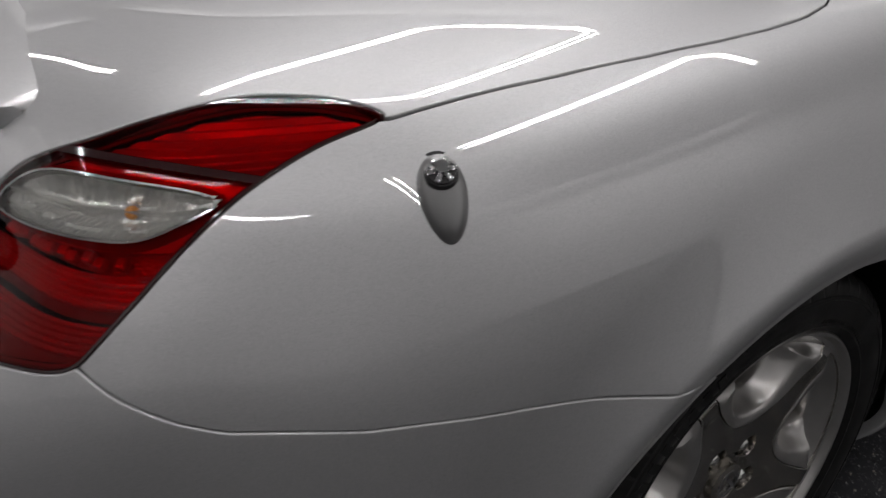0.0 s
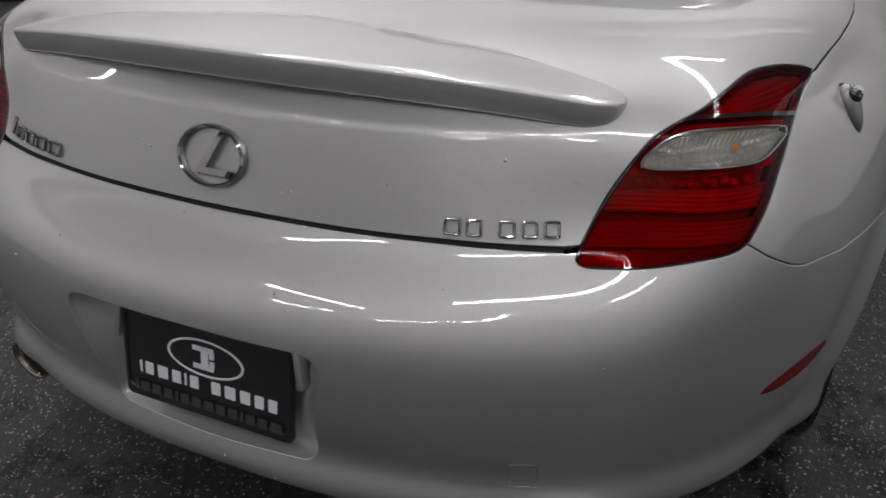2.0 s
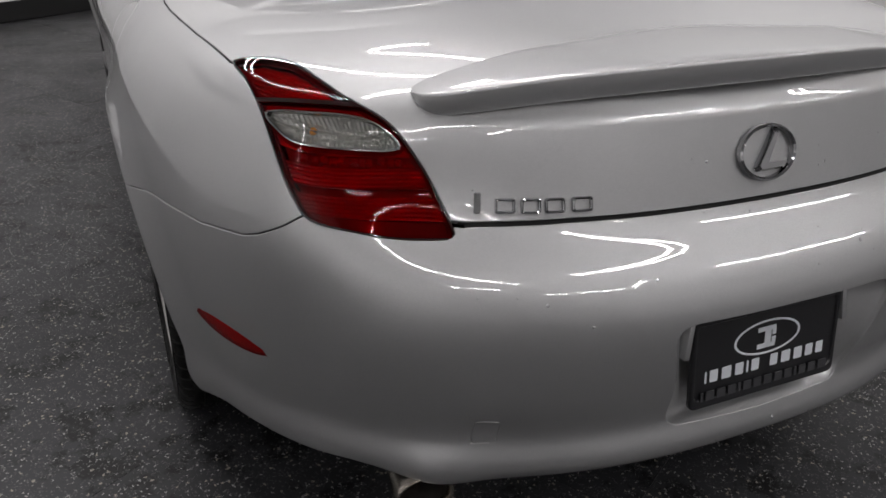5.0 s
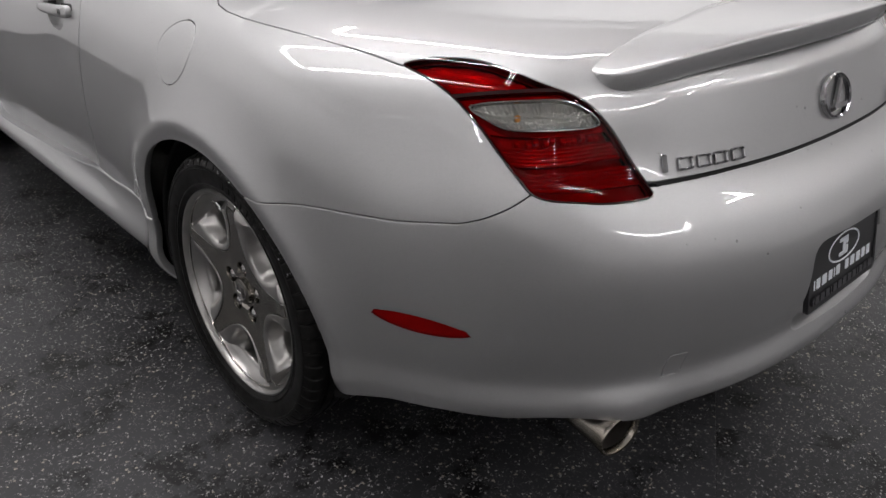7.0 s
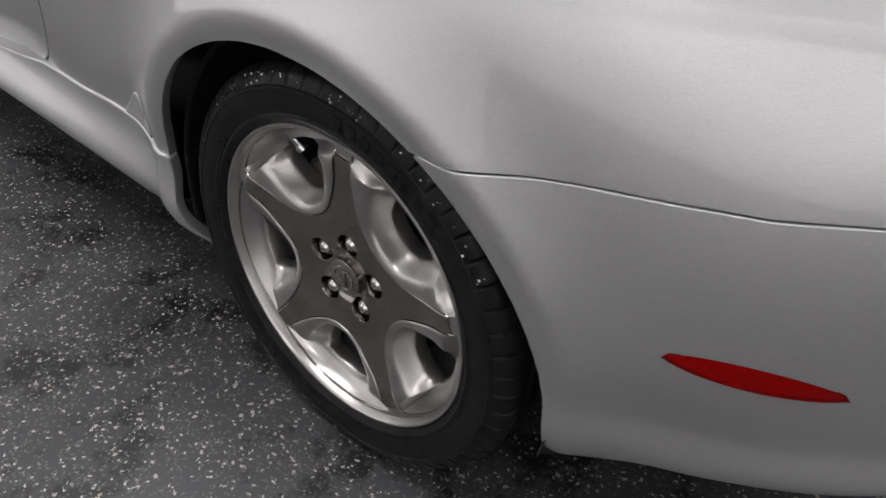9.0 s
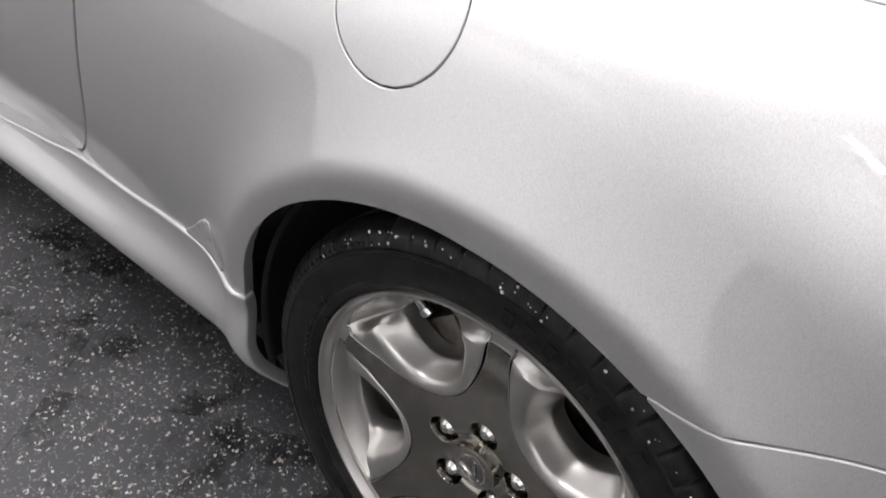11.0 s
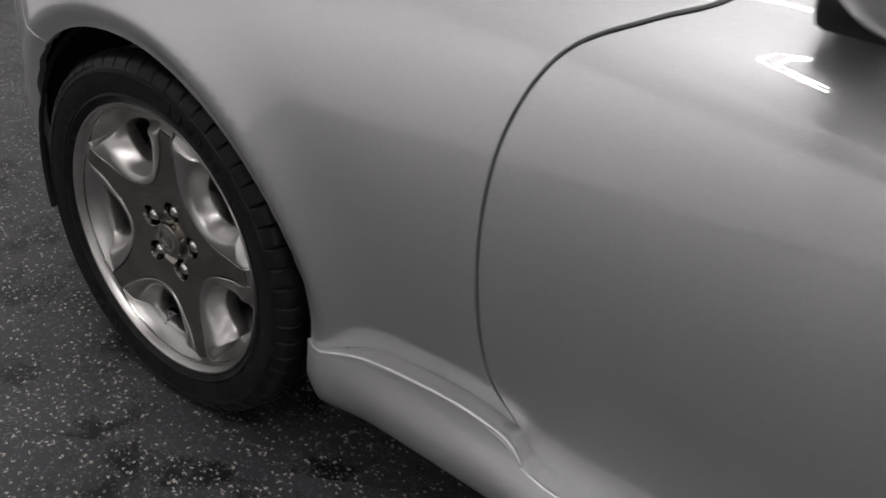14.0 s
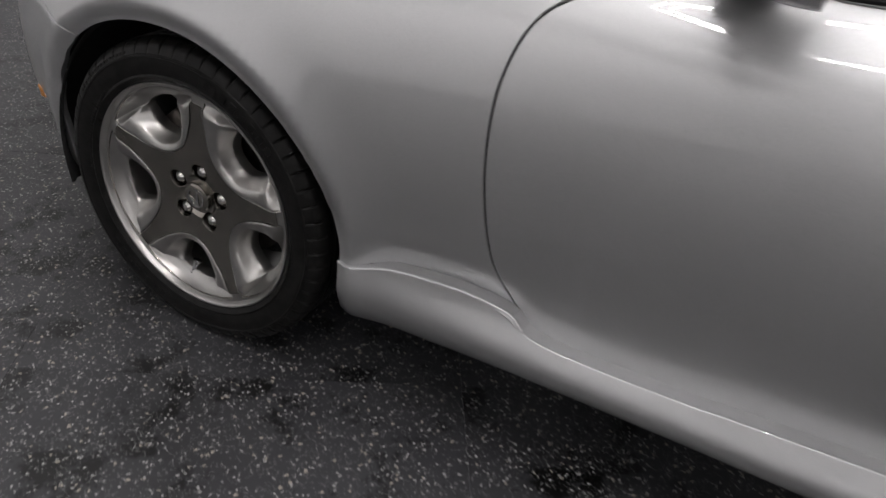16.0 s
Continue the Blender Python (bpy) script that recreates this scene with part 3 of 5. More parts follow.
def sheet(name, arrays, mat, parent, label="", depth=.012, round_=.0014):
    """A panel with rounded edges that turn inwards."""
    co, no, faces = arrays
    no = no / (np.linalg.norm(no, axis=1, keepdims=True) + 1e-9)
    edges = rim_edges(faces)
    out = np.zeros_like(co)
    for a, b in edges:
        t = co[b] - co[a]
        o_ = np.cross(t, no[a] + no[b])
        o_ /= np.linalg.norm(o_) + 1e-12
        out[a] += o_
        out[b] += o_
    ring = sorted({i for e in edges for i in e})
    ln = np.linalg.norm(out[ring], axis=1, keepdims=True)
    o = out[ring] / (ln + 1e-9)
    at = {i: k for k, i in enumerate(ring)}
    base, nr = len(co), no[ring]
    p0 = co[ring]
    r1, r2 = p0 + o * round_ * .7 - nr * round_ * .4, p0 + o * round_ - nr * round_ * 1.2
    r3 = r2 - nr * depth
    n1, n2 = nr * .8 + o * .6, nr * .2 + o
    allc = np.vstack([co, r1, r2, r3])
    alln = np.vstack([no, n1, n2, o])
    alln /= np.linalg.norm(alln, axis=1, keepdims=True) + 1e-9
    m = len(ring)
    extra = []
    for a, b in edges:
        i, j = at[a], at[b]
        extra += [(b, a, base + i, base + j), (base + j, base + i, base + m + i, base + m + j), (base + m + j, base + m + i, base + 2 * m + i, base + 2 * m + j)]
    return from_arrays(name, allc, faces + extra, mat, parent, label, True, alln)


car = new("car")
car.matrix_basis = pose(0, 2.2, 0)
tagged(car, "silver two-door coupe with red tail lamps on a dark floor", "car")

GAPW = .0026
body_bm = skin_mesh()
for field, w in ((arch_field, 0), (lamp_field, .0016), (bumper, GAPW), (lid_edge, 0), (lid, .0026), (door, .0034), (sill, .0018), (nose, GAPW), (hood, GAPW), (cabin, 0), (recess, 0), (low, 0), (marker, .0008), (hook, .0013), (cup, 0)):
    for level in ((-w, w) if w else (0,)):
        cut(body_bm, field, level)
c = centres(body_bm)
F = {k: f(c) for k, f in dict(arch=arch_field, lamp=lamp_field, bumper=bumper, lid=lid, door=door, sill=sill, nose=nose, hood=hood, cabin=cabin, recess=recess, low=low, marker=marker, hook=hook, cup=cup).items()}
wheelhole = (F["arch"] < 0) & (c[:, 0] > .5)
is_lamp = F["lamp"] < -.0016
no_lamp = F["lamp"] > .0016
rest = ~wheelhole & no_lamp & (F["cabin"] > 0)
below = rest & (F["bumper"] < -GAPW)
is_bumper = below & (F["recess"] > 0) & (F["low"] > 0) & (F["marker"] > .0008) & (F["hook"] > .0013)
is_marker, is_hook = below & (F["marker"] < -.0008), below & (F["hook"] < -.0013)
is_valance = rest & (F["low"] < .03) & (c[:, 1] < .60) & (c[:, 0] < .80)
rest_up = rest & (F["bumper"] > GAPW)
is_lid = rest_up & (F["lid"] < -.0026) & (lid_edge(c) > 0)
rest_up &= F["lid"] > .0026
is_sill = rest_up & (F["sill"] < -.0018)
is_door = rest_up & (F["door"] < -.0034) & (F["sill"] > .0018) & (F["cup"] > 0)
is_cup = F["cup"] < 0
rest_up &= (F["door"] > .0034) & (F["sill"] > .0018)
is_hood = rest_up & (F["hood"] < -GAPW)
rest_up &= F["hood"] > GAPW
is_nose = rest_up & (F["nose"] < -GAPW)
is_front = rest_up & (F["nose"] > GAPW) & (c[:, 1] > 2.3)
is_rear = rest_up & (c[:, 1] < 2.3)


def tuck(arrays, depth=.027):
    """Doors and fenders end inside the sill, which stands out as a ledge."""
    co, no, faces = arrays
    side_, y = np.sign(co[:, 0]), co[:, 1]
    over = co[:, 2] - np.interp(y, *sill_curve.T)
    ease = lambda v: np.clip(v, 0, 1) ** 2 * (3 - 2 * np.clip(v, 0, 1))
    t = np.clip(1 - over / .10, 0, 1) ** 2.4 * ease((y - 1.74) / .26) * ease((3.20 - y) / .10) * (abs(co[:, 0]) > .5) * (over > -.012)
    no = no + np.stack([0 * y, 0 * y, -.65 * t ** .58], -1)
    return co - np.stack([side_ * depth * t, 0 * y, 0 * y], -1), no / np.linalg.norm(no, axis=1, keepdims=True), faces


rear_bumper = sheet("rear_bumper", whole(pull(body_bm, is_bumper)), PAINT, car, "silver painted rear bumper cover", .02, .0022)
trunk_lid = sheet("trunk_lid", whole(pull(body_bm, is_lid)), PAINT, car, "silver painted trunk lid", .016)
sheet("hood", whole(pull(body_bm, is_hood)), PAINT, car)
sheet("front_bumper", whole(pull(body_bm, is_nose)), PAINT, car)
doors = []
for side in (1, -1):
    turn = mirror if side < 0 else (lambda a: a)
    doors.append(sheet("door", tuck(turn(pull(body_bm, is_door))), PAINT, car, "", .018))
    co, no, faces = turn(pull(body_bm, is_cup))
    dip = np.clip(-cup(co * (side, 1, 1)) / .05, 0, 1)
    from_arrays("handle_cup", co - no * (.028 * np.sqrt(1 - (1 - dip) ** 2))[:, None], faces, PAINT, doors[-1], "hollow behind the door handle")
    co, no, faces = turn(pull(body_bm, is_marker))
    glow = sheet("side_marker", (co + no * .0012, no, faces), RED_LENS, rear_bumper, "red side reflector in the bumper", .006, .0012)
    from_arrays("marker_back", co - no * .0035, faces, MARKER_BACK, glow)
    sheet("tow_cover", turn(pull(body_bm, is_hook)), PAINT, rear_bumper, "small square tow-eye cover", .006, .0006)
    co, no, faces = turn(pull(body_bm, is_sill))
    proud = .006 * np.exp(np.minimum(sill(co * (side, 1, 1)), 0) / .03)
    sheet("rocker_panel", (co + no * proud[:, None], no, faces), PAINT, car, "", .016, .0035)
    sheet("front_fender", tuck(turn(pull(body_bm, is_front))), PAINT, car, "", .016)
    if side > 0:
        sheet("rear_fender", tuck(pull(body_bm, is_rear)), PAINT, car, "", .016)
# the fuel flap sits in the left rear fender alone
fender_bm = body_bm.copy()
gone = ~is_rear
erase(fender_bm, gone)
cut(fender_bm, fuel, -.0022)
cut(fender_bm, fuel, .0022)
cf = fuel(centres(fender_bm))
rear_fender = sheet("rear_fender", tuck(mirror(pull(fender_bm, cf > .0022))), PAINT, car, "", .016)
sheet("fuel_flap", mirror(pull(fender_bm, cf < -.0022)), PAINT, rear_fender, "round silver fuel flap", .008)
fender_bm.free()

# a near-black sheet just under the skin, added so the gaps look shaded
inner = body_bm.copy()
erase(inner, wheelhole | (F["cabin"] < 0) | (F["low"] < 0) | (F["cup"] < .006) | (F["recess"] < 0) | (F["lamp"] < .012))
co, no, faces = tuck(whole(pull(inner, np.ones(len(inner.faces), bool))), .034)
from_arrays("inner_shell", co - no * .0055, faces, GAP, car, "near-black sheet under the panel gaps, put there for their shade")
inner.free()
co, no, faces = whole(pull(body_bm, is_valance))
from_arrays("rear_valance", co - no * .030 - (0, 0, .004), faces, BLACK, rear_bumper, "black lower valance under the bumper")
lamp_arrays = pull(body_bm, is_lamp)
recess_arrays = pull(body_bm, F["recess"] < 0)
body_bm.free()


# ---- wheels ----
def revolve(profile, n, seg_shift=None):
    """A ring turned about x from (radius, x) pairs."""
    p = np.array(profile)
    a = np.linspace(0, 2 * np.pi, n, endpoint=False)[:, None]
    return np.stack([np.broadcast_to(p[:, 1], (n, len(p))), p[:, 0] * np.cos(a), p[:, 0] * np.sin(a)], -1)


def tyre_mesh():
    prof = [(.2445, .090), (.2462, .0965), (.2495, .1005), (.2540, .1030), (.2556, .1050), (.2580, .1048), (.2600, .1036), (.2690, .1066), (.2815, .1086), (.2935, .1082), (.2946, .1094), (.2985, .1088), (.2998, .1070), (.3090, .1036), (.3165, .0985), (.3222, .0905)]
    tread = []
    for x in (.066, .039, .012):
        tread += [(.3245, x + .012), (.3245, x), (.317, x - .001), (.317, x - .009), (.3248, x - .010)]
    half = prof + tread
    full = half + [(r, -x) for r, x in half[::-1]]
    n = 720
    v = revolve(full, n)
    # cross cuts in the tread's shoulders
    rad = np.hypot(v[..., 1], v[..., 2])
    k = (np.arange(n) % 12 == 0)[:, None] & (np.abs(v[..., 0]) > .0895) & (rad > .3085)
    s = np.where(k, (rad - .0055) / rad, 1)
    v[..., 1:] *= s[..., None]
    me = bpy.data.meshes.new("tyre")
    me.from_pydata([tuple(p) for p in v.reshape(-1, 3)], [], grid_faces(n, len(full), True))
    me.polygons.foreach_set("use_smooth", [True] * len(me.polygons))
    me.set_sharp_from_angle(angle=radians(28))
    return me


POCKET = [(.099, 0), (.0995, .010), (.102, .0205), (.1065, .033), (.114, .0465), (.1255, .0625), (.143, .0815), (.161, .0990), (.179, .1135), (.1925, .1235)]
HOLE = [(.130, 0), (.1305, .009), (.133, .019), (.139, .029), (.150, .037), (.166, .044), (.182, .0475), (.194, .0465), (.202, .040), (.2060, .029)]


def window_lines(n=30):
    """Edge of a pocket and of the hole in it, each closed by an arc along the rim; alike in count."""
    out = []
    for half, arc in ((POCKET, .2345), (HOLE, .2105)):
        side = spline(half, 5)
        a0 = math.atan2(side[-1][1], side[-1][0])
        r0 = math.hypot(*side[-1])
        bow = np.array([((r0 + (arc - r0) * math.sin(k * math.pi / 2)) * math.cos(a0 * (1 - k)), (r0 + (arc - r0) * math.sin(k * math.pi / 2)) * math.sin(a0 * (1 - k))) for k in np.linspace(.06, 1, 14)])
        line = np.vstack([side, bow])
        line = np.array([(np.interp(f, np.linspace(0, 1, len(line)), line[:, 0]), np.interp(f, np.linspace(0, 1, len(line)), line[:, 1])) for f in np.linspace(0, 1, n)])
        out.append(np.vstack([line, line[-2:0:-1] * (1, -1)]))
    return out


def smooth_step(s):
    s = np.clip(s, 0, 1)
    return s * s * (3 - 2 * s)


def face_x(r):
    return .073 + .011 * smooth_step((r - .05) / .12) + .007 * smooth_step((r - .16) / .055) - .006 * smooth_step((.050 - r) / .012) - .0035 * smooth_step((r - .2165) / .0012)


def rim_mesh():
    """The wheel's face: smoked star, bright pockets, lip. Outwards is +x."""
    pocket, hole = window_lines()
    bm = bmesh.new()
    rr = np.concatenate([np.linspace(.033, .09, 40), np.linspace(.093, .2160, 38), (.2165, .2171, .2178, .2220, .2270, .2310, .2350)])
    n = 360
    grid = []
    for a in np.linspace(0, 2 * np.pi, n, endpoint=False):
        line = []
        for r in rr:
            x = float(face_x(r))
            for k in range(5):
                b = 2 * np.pi * (k + .5) / 5
                x -= .031 * float(smooth_step((.0192 - math.hypot(r * math.cos(a) - .057 * math.cos(b), r * math.sin(a) - .057 * math.sin(b))) / .0035))
            line.append(bm.verts.new((x, r * math.cos(a), r * math.sin(a))))
        grid.append(line)
    for i in range(n):
        a, b = grid[i], grid[(i + 1) % n]
        for k in range(len(rr) - 1):
            bm.faces.new((a[k + 1], b[k + 1], b[k], a[k]))

    def pocket_field(p):
        r, t = np.hypot(p[:, 1], p[:, 2]), np.arctan2(p[:, 2], p[:, 1])
        w = (t + np.pi / 5) % (2 * np.pi / 5) - np.pi / 5
        return far_poly(np.stack([r * np.cos(w), r * np.sin(w)], 1), pocket)
    cut(bm, pocket_field, 0)
    erase(bm, pocket_field(centres(bm)) < 0)
    verts, index, faces, mats = [], {}, [], []
    for f in bm.faces:
        row = []
        for v in f.verts:
            if v not in index:
                index[v] = len(verts)
                verts.append(tuple(v.co))
            row.append(index[v])
        faces.append(row)
        mats.append(1 if math.hypot(*f.calc_center_median()[1:]) < .2169 else 0)
    bm.free()
    m = len(pocket)
    # each pocket: a fine groove, a silver flank that falls to a rounded crest, and the hole's deep wall; towards the rim the flank is the barrel's wall
    steps = [(0, .0, 0), (.016, -.0008, -.0003), (.026, -.0034, -.0010), (.038, -.0034, -.0020), (.050, .0006, -.0030), (.080, .0020, -.0050), (.13, .0022, -.0080), (.21, .0018, -.0122), (.30, .0010, -.0160), (.40, -.0002, -.0192), (.48, -.0016, -.0214),
             (.525, -.0032, -.0226), (.565, -.0058, -.0236), (.61, -.0096, -.0246), (.68, -.0152, -.0258), (.76, -.0206, -.0270), (.85, -.0256, -.0282), (.94, -.0296, -.0300), (1.0, -.0335, -.0340), (1.004, -.055, -.055)]
    for k in range(5):
        c_, s_ = math.cos(2 * math.pi * k / 5), math.sin(2 * math.pi * k / 5)
        base = len(verts)
        for f, d, e in steps:
            for p, h in zip(pocket, hole):
                u, t = p * (1 - f) + h * f
                out = float(smooth_step((math.hypot(*p) - .200) / .030))
                verts.append((float(face_x(math.hypot(*p))) + d * (1 - out) + e * out, u * c_ - t * s_, u * s_ + t * c_))
        for a in range(len(steps) - 1):
            for i in range(m):
                j = (i + 1) % m
                faces.append([base + a * m + i, base + a * m + j, base + (a + 1) * m + j, base + (a + 1) * m + i])
                mats.append(1 if 1 <= a < 4 else 0)
    lip = [(.2348, .0872), (.2356, .0890), (.2368, .0925), (.2385, .0962), (.2408, .0988), (.2435, .0992), (.2455, .096), (.243, .085), (.226, .070), (.214, .03), (.212, -.10)]
    base = len(verts)
    verts += [tuple(p) for p in revolve(lip, 240).reshape(-1, 3).tolist()]
    for f in grid_faces(240, len(lip), True):
        faces.append([base + q for q in f])
        mats.append(0)
    me = bpy.data.meshes.new("rim")
    me.from_pydata(verts, [], [tuple(f) for f in faces])
    me.polygons.foreach_set("use_smooth", [True] * len(me.polygons))
    me.set_sharp_from_angle(angle=radians(32))
    me.polygons.foreach_set("material_index", mats)
    me.materials.append(RIM_SILVER)
    me.materials.append(RIM_DARK)
    return me


def simple_mesh(name, build, mat, smooth=True):
    bm = bmesh.new()
    build(bm)
    bmesh.ops.recalc_face_normals(bm, faces=bm.faces)
    me = bpy.data.meshes.new(name)
    bm.to_mesh(me)
    bm.free()
    if smooth:
        me.polygons.foreach_set("use_smooth", [True] * len(me.polygons))
        me.set_sharp_from_angle(angle=radians(35))
    me.materials.append(mat)
    return me


TURNX = pose(0, 0, 0, 0, 90, 0)


def one_nut(bm):
    tube(bm, TURNX, .0118, .0118, .018, 6)
    tube(bm, pose(.0115, 0, 0) @ TURNX, .0106, .0062, .005, 18)
    tube(bm, pose(-.008, 0, 0) @ TURNX, .014, .014, .003, 20)


def cap_mark(bm):
    """An oval ring with a bent stroke."""
    n = 40
    for r0, r1 in ((.0185, .0215),):
        rows = [[bm.verts.new((h, .85 * math.cos(t) * r * 1.15, math.sin(t) * r)) for t in np.linspace(0, 2 * math.pi, n, endpoint=False)] for r, h in ((r0, 0), (r0, .002), (r1, .002), (r1, 0))]
        for a, b in zip(rows[:-1], rows[1:]):
            for i in range(n):
                bm.faces.new((a[i], a[(i + 1) % n], b[(i + 1) % n], b[i]))
    box(bm, pose(.001, .004, .001, 28, 0, 0), (.003, .005, .028))
    box(bm, pose(.001, -.005, -.011), (.003, .022, .005))


def build_cap(bm):
    tube(bm, pose(.070, 0, 0) @ TURNX, .034, .031, .014, 40)
    tube(bm, pose(.0775, 0, 0) @ TURNX, .031, .026, .003, 40)


def disc(bm):
    tube(bm, pose(-.02, 0, 0) @ TURNX, .165, .165, .028, 64)
    tube(bm, pose(.01, 0, 0) @ TURNX, .085, .075, .05, 48)


def caliper(bm):
    for k in range(5):
        b = math.radians(-20 + 13 * k)
        box(bm, pose(-.02, .145 * math.cos(b), .145 * math.sin(b), math.degrees(b), 0, 0), (.085, .06, .05), .008)


def valve(bm):
    tube(bm, pose(0, 0, 0), .0062, .0055, .034, 16)
    tube(bm, pose(0, 0, .020), .0072, .0072, .015, 12)
    tube(bm, pose(0, 0, -.012), .010, .008, .008, 16)


TYRE, RIM = tyre_mesh(), rim_mesh()
NUT = simple_mesh("wheel_nut", one_nut, NUT_STEEL)
CAP = simple_mesh("centre_cap", build_cap, RIM_DARK)
MARK = simple_mesh("emblem", cap_mark, CHROME)
DISC = simple_mesh("brake_disc", disc, CAST)
CALIPER = simple_mesh("brake_caliper", caliper, CAST, False)
VALVE = simple_mesh("valve", valve, CHROME)


def bar_row(bm, r, a0, a1, height, count, x):
    """Raised bars on the sidewall where small writing stands."""
    for k in range(count):
        a = a0 + (a1 - a0) * (k + .5) / count
        box(bm, pose(x, r * math.cos(a), r * math.sin(a), math.degrees(a), 0, 0), (.0022, height, (a1 - a0) / count * r * .55), .0005)


def tyre_marks(bm):
    bar_row(bm, .279, 1.6, 2.3, .018, 8, .1086)
    bar_row(bm, .279, 4.7, 5.4, .018, 8, .1086)
    bar_row(bm, .263, .3, .9, .006, 18, .1047)
    bar_row(bm, .263, 3.3, 4.1, .006, 24, .1047)
    bar_row(bm, .304, 2.9, 3.5, .005, 16, .1054)


MARKS = simple_mesh("sidewall_lettering", tyre_marks, RUBBER, False)


def build_wheel(side, y, turn, valve_angle, caliper_turn):
    wheel = new("wheel")
    wheel.parent = car
    wheel.matrix_parent_inverse = car.matrix_basis.inverted()
    x = side * .783
    wheel.matrix_basis = pose(x, y, WHEEL_Z + .003, 0, 0, 0 if side > 0 else 180)

    def add(name, me, m=Matrix(), parent=wheel, label=""):
        ob = new(name, me)
        ob.parent = parent
        ob.matrix_basis = m
        if label:
            ob["label"] = label
        return ob
    tyre = add("tyre", TYRE, label="black tyre with worn tread")
    if not TYRE.materials:
        TYRE.materials.append(RUBBER)
    add("sidewall_lettering", MARKS, pose(0, 0, 0, turn * 2, 0, 0), tyre)["kind"] = "stuff"
    rim = add("rim", RIM, pose(0, 0, 0, turn, 0, 0), label="five-spoke alloy rim with smoked face and bright pockets")
    add("centre_cap", CAP, Matrix(), rim)
    add("emblem", MARK, pose(.0785, 0, 0), rim, "small chrome emblem")
    for k in range(5):
        b = 2 * math.pi * (k + .5) / 5
        add("wheel_nut", NUT, pose(.057, .057 * math.cos(b), .057 * math.sin(b)), rim)
    add("brake_disc", DISC)
    add("brake_caliper", CALIPER, pose(0, 0, 0, caliper_turn, 0, 0))
    b = math.radians(valve_angle)
    add("valve", VALVE, pose(.052, .208 * math.cos(b), .208 * math.sin(b)) @ pose(0, 0, 0, 90 + valve_angle + 180, 0, 0) @ pose(0, 0, 0, 0, 20, 0), rim, "chrome valve stem")
    return wheel


for side, y, turn, va in ((-1, YR, -23, 148), (-1, YF, -26.7, 283.7), (1, YR, 10.7, 148), (1, YF, 30, 200)):
    build_wheel(side, y, turn, va, 150 if side < 0 else 30)


def build_liner(side, y):
    """The dark tub above a wheel."""
    n, rows = 40, []
    for x, r in ((.868, ARCH - .001), (.862, ARCH - .006), (.845, ARCH + .012), (.60, ARCH + .02), (.56, ARCH - .03), (.56, .05)):
        a = np.radians(np.linspace(-13, 193, n))
        rows.append(np.stack([np.full(n, side * x), y + r * np.cos(a), WHEEL_Z + r * np.sin(a)], 1))
    v = np.array(rows).transpose(1, 0, 2).reshape(-1, 3)
    from_arrays("wheel_liner", v, grid_faces(n, len(rows)), LINER, car, "black plastic wheel-arch liner")


for side in (-1, 1):
    for y in (YR, YF):
        build_liner(side, y)
boxed("underbody", pose(0, 2.2, .27), (1.10, 4.0, .12), LINER, car, "dark underbody", .02)
boxed("underbody", pose(0, 2.262, .28), (1.66, 1.70, .13), LINER, car, "dark underbody", .02)


# ---- tail ----
def lamp_level(p):
    return p[:, 2] - .05 * (p[:, 0] - .62)


PITCH = .0052


def lamp_cut():
    """The lamp's face cut along its window, its borders and many level lines."""
    bm = bmesh.new()
    layer = bm.verts.layers.float_vector.new("n")
    co, no, faces = lamp_arrays
    vs = []
    for c_, n_ in zip(co, no):
        v = bm.verts.new(c_)
        v[layer] = n_
        vs.append(v)
    for f in faces:
        bm.faces.new([vs[i] for i in f])
    cuts = [(clear_field, 0), (clear_field, .0016), (clear_field, .008), (split_field, -.003), (split_field, .003), (lamp_field, -.0032), (lamp_field, -.007)]
    cuts += [(lamp_level, .7228 + PITCH / 2 * k) for k in range(76)]
    cuts += [(only(lambda p, x=x: p[:, 0] - x, lambda p: in_lamp_zone(p) & (np.abs(p[:, 2] - .848) < .03)), 0) for x in np.arange(.560, .728, .003)]
    for field, at in cuts:
        cut(bm, field, at)
    return bm


lamp_bm = lamp_cut()


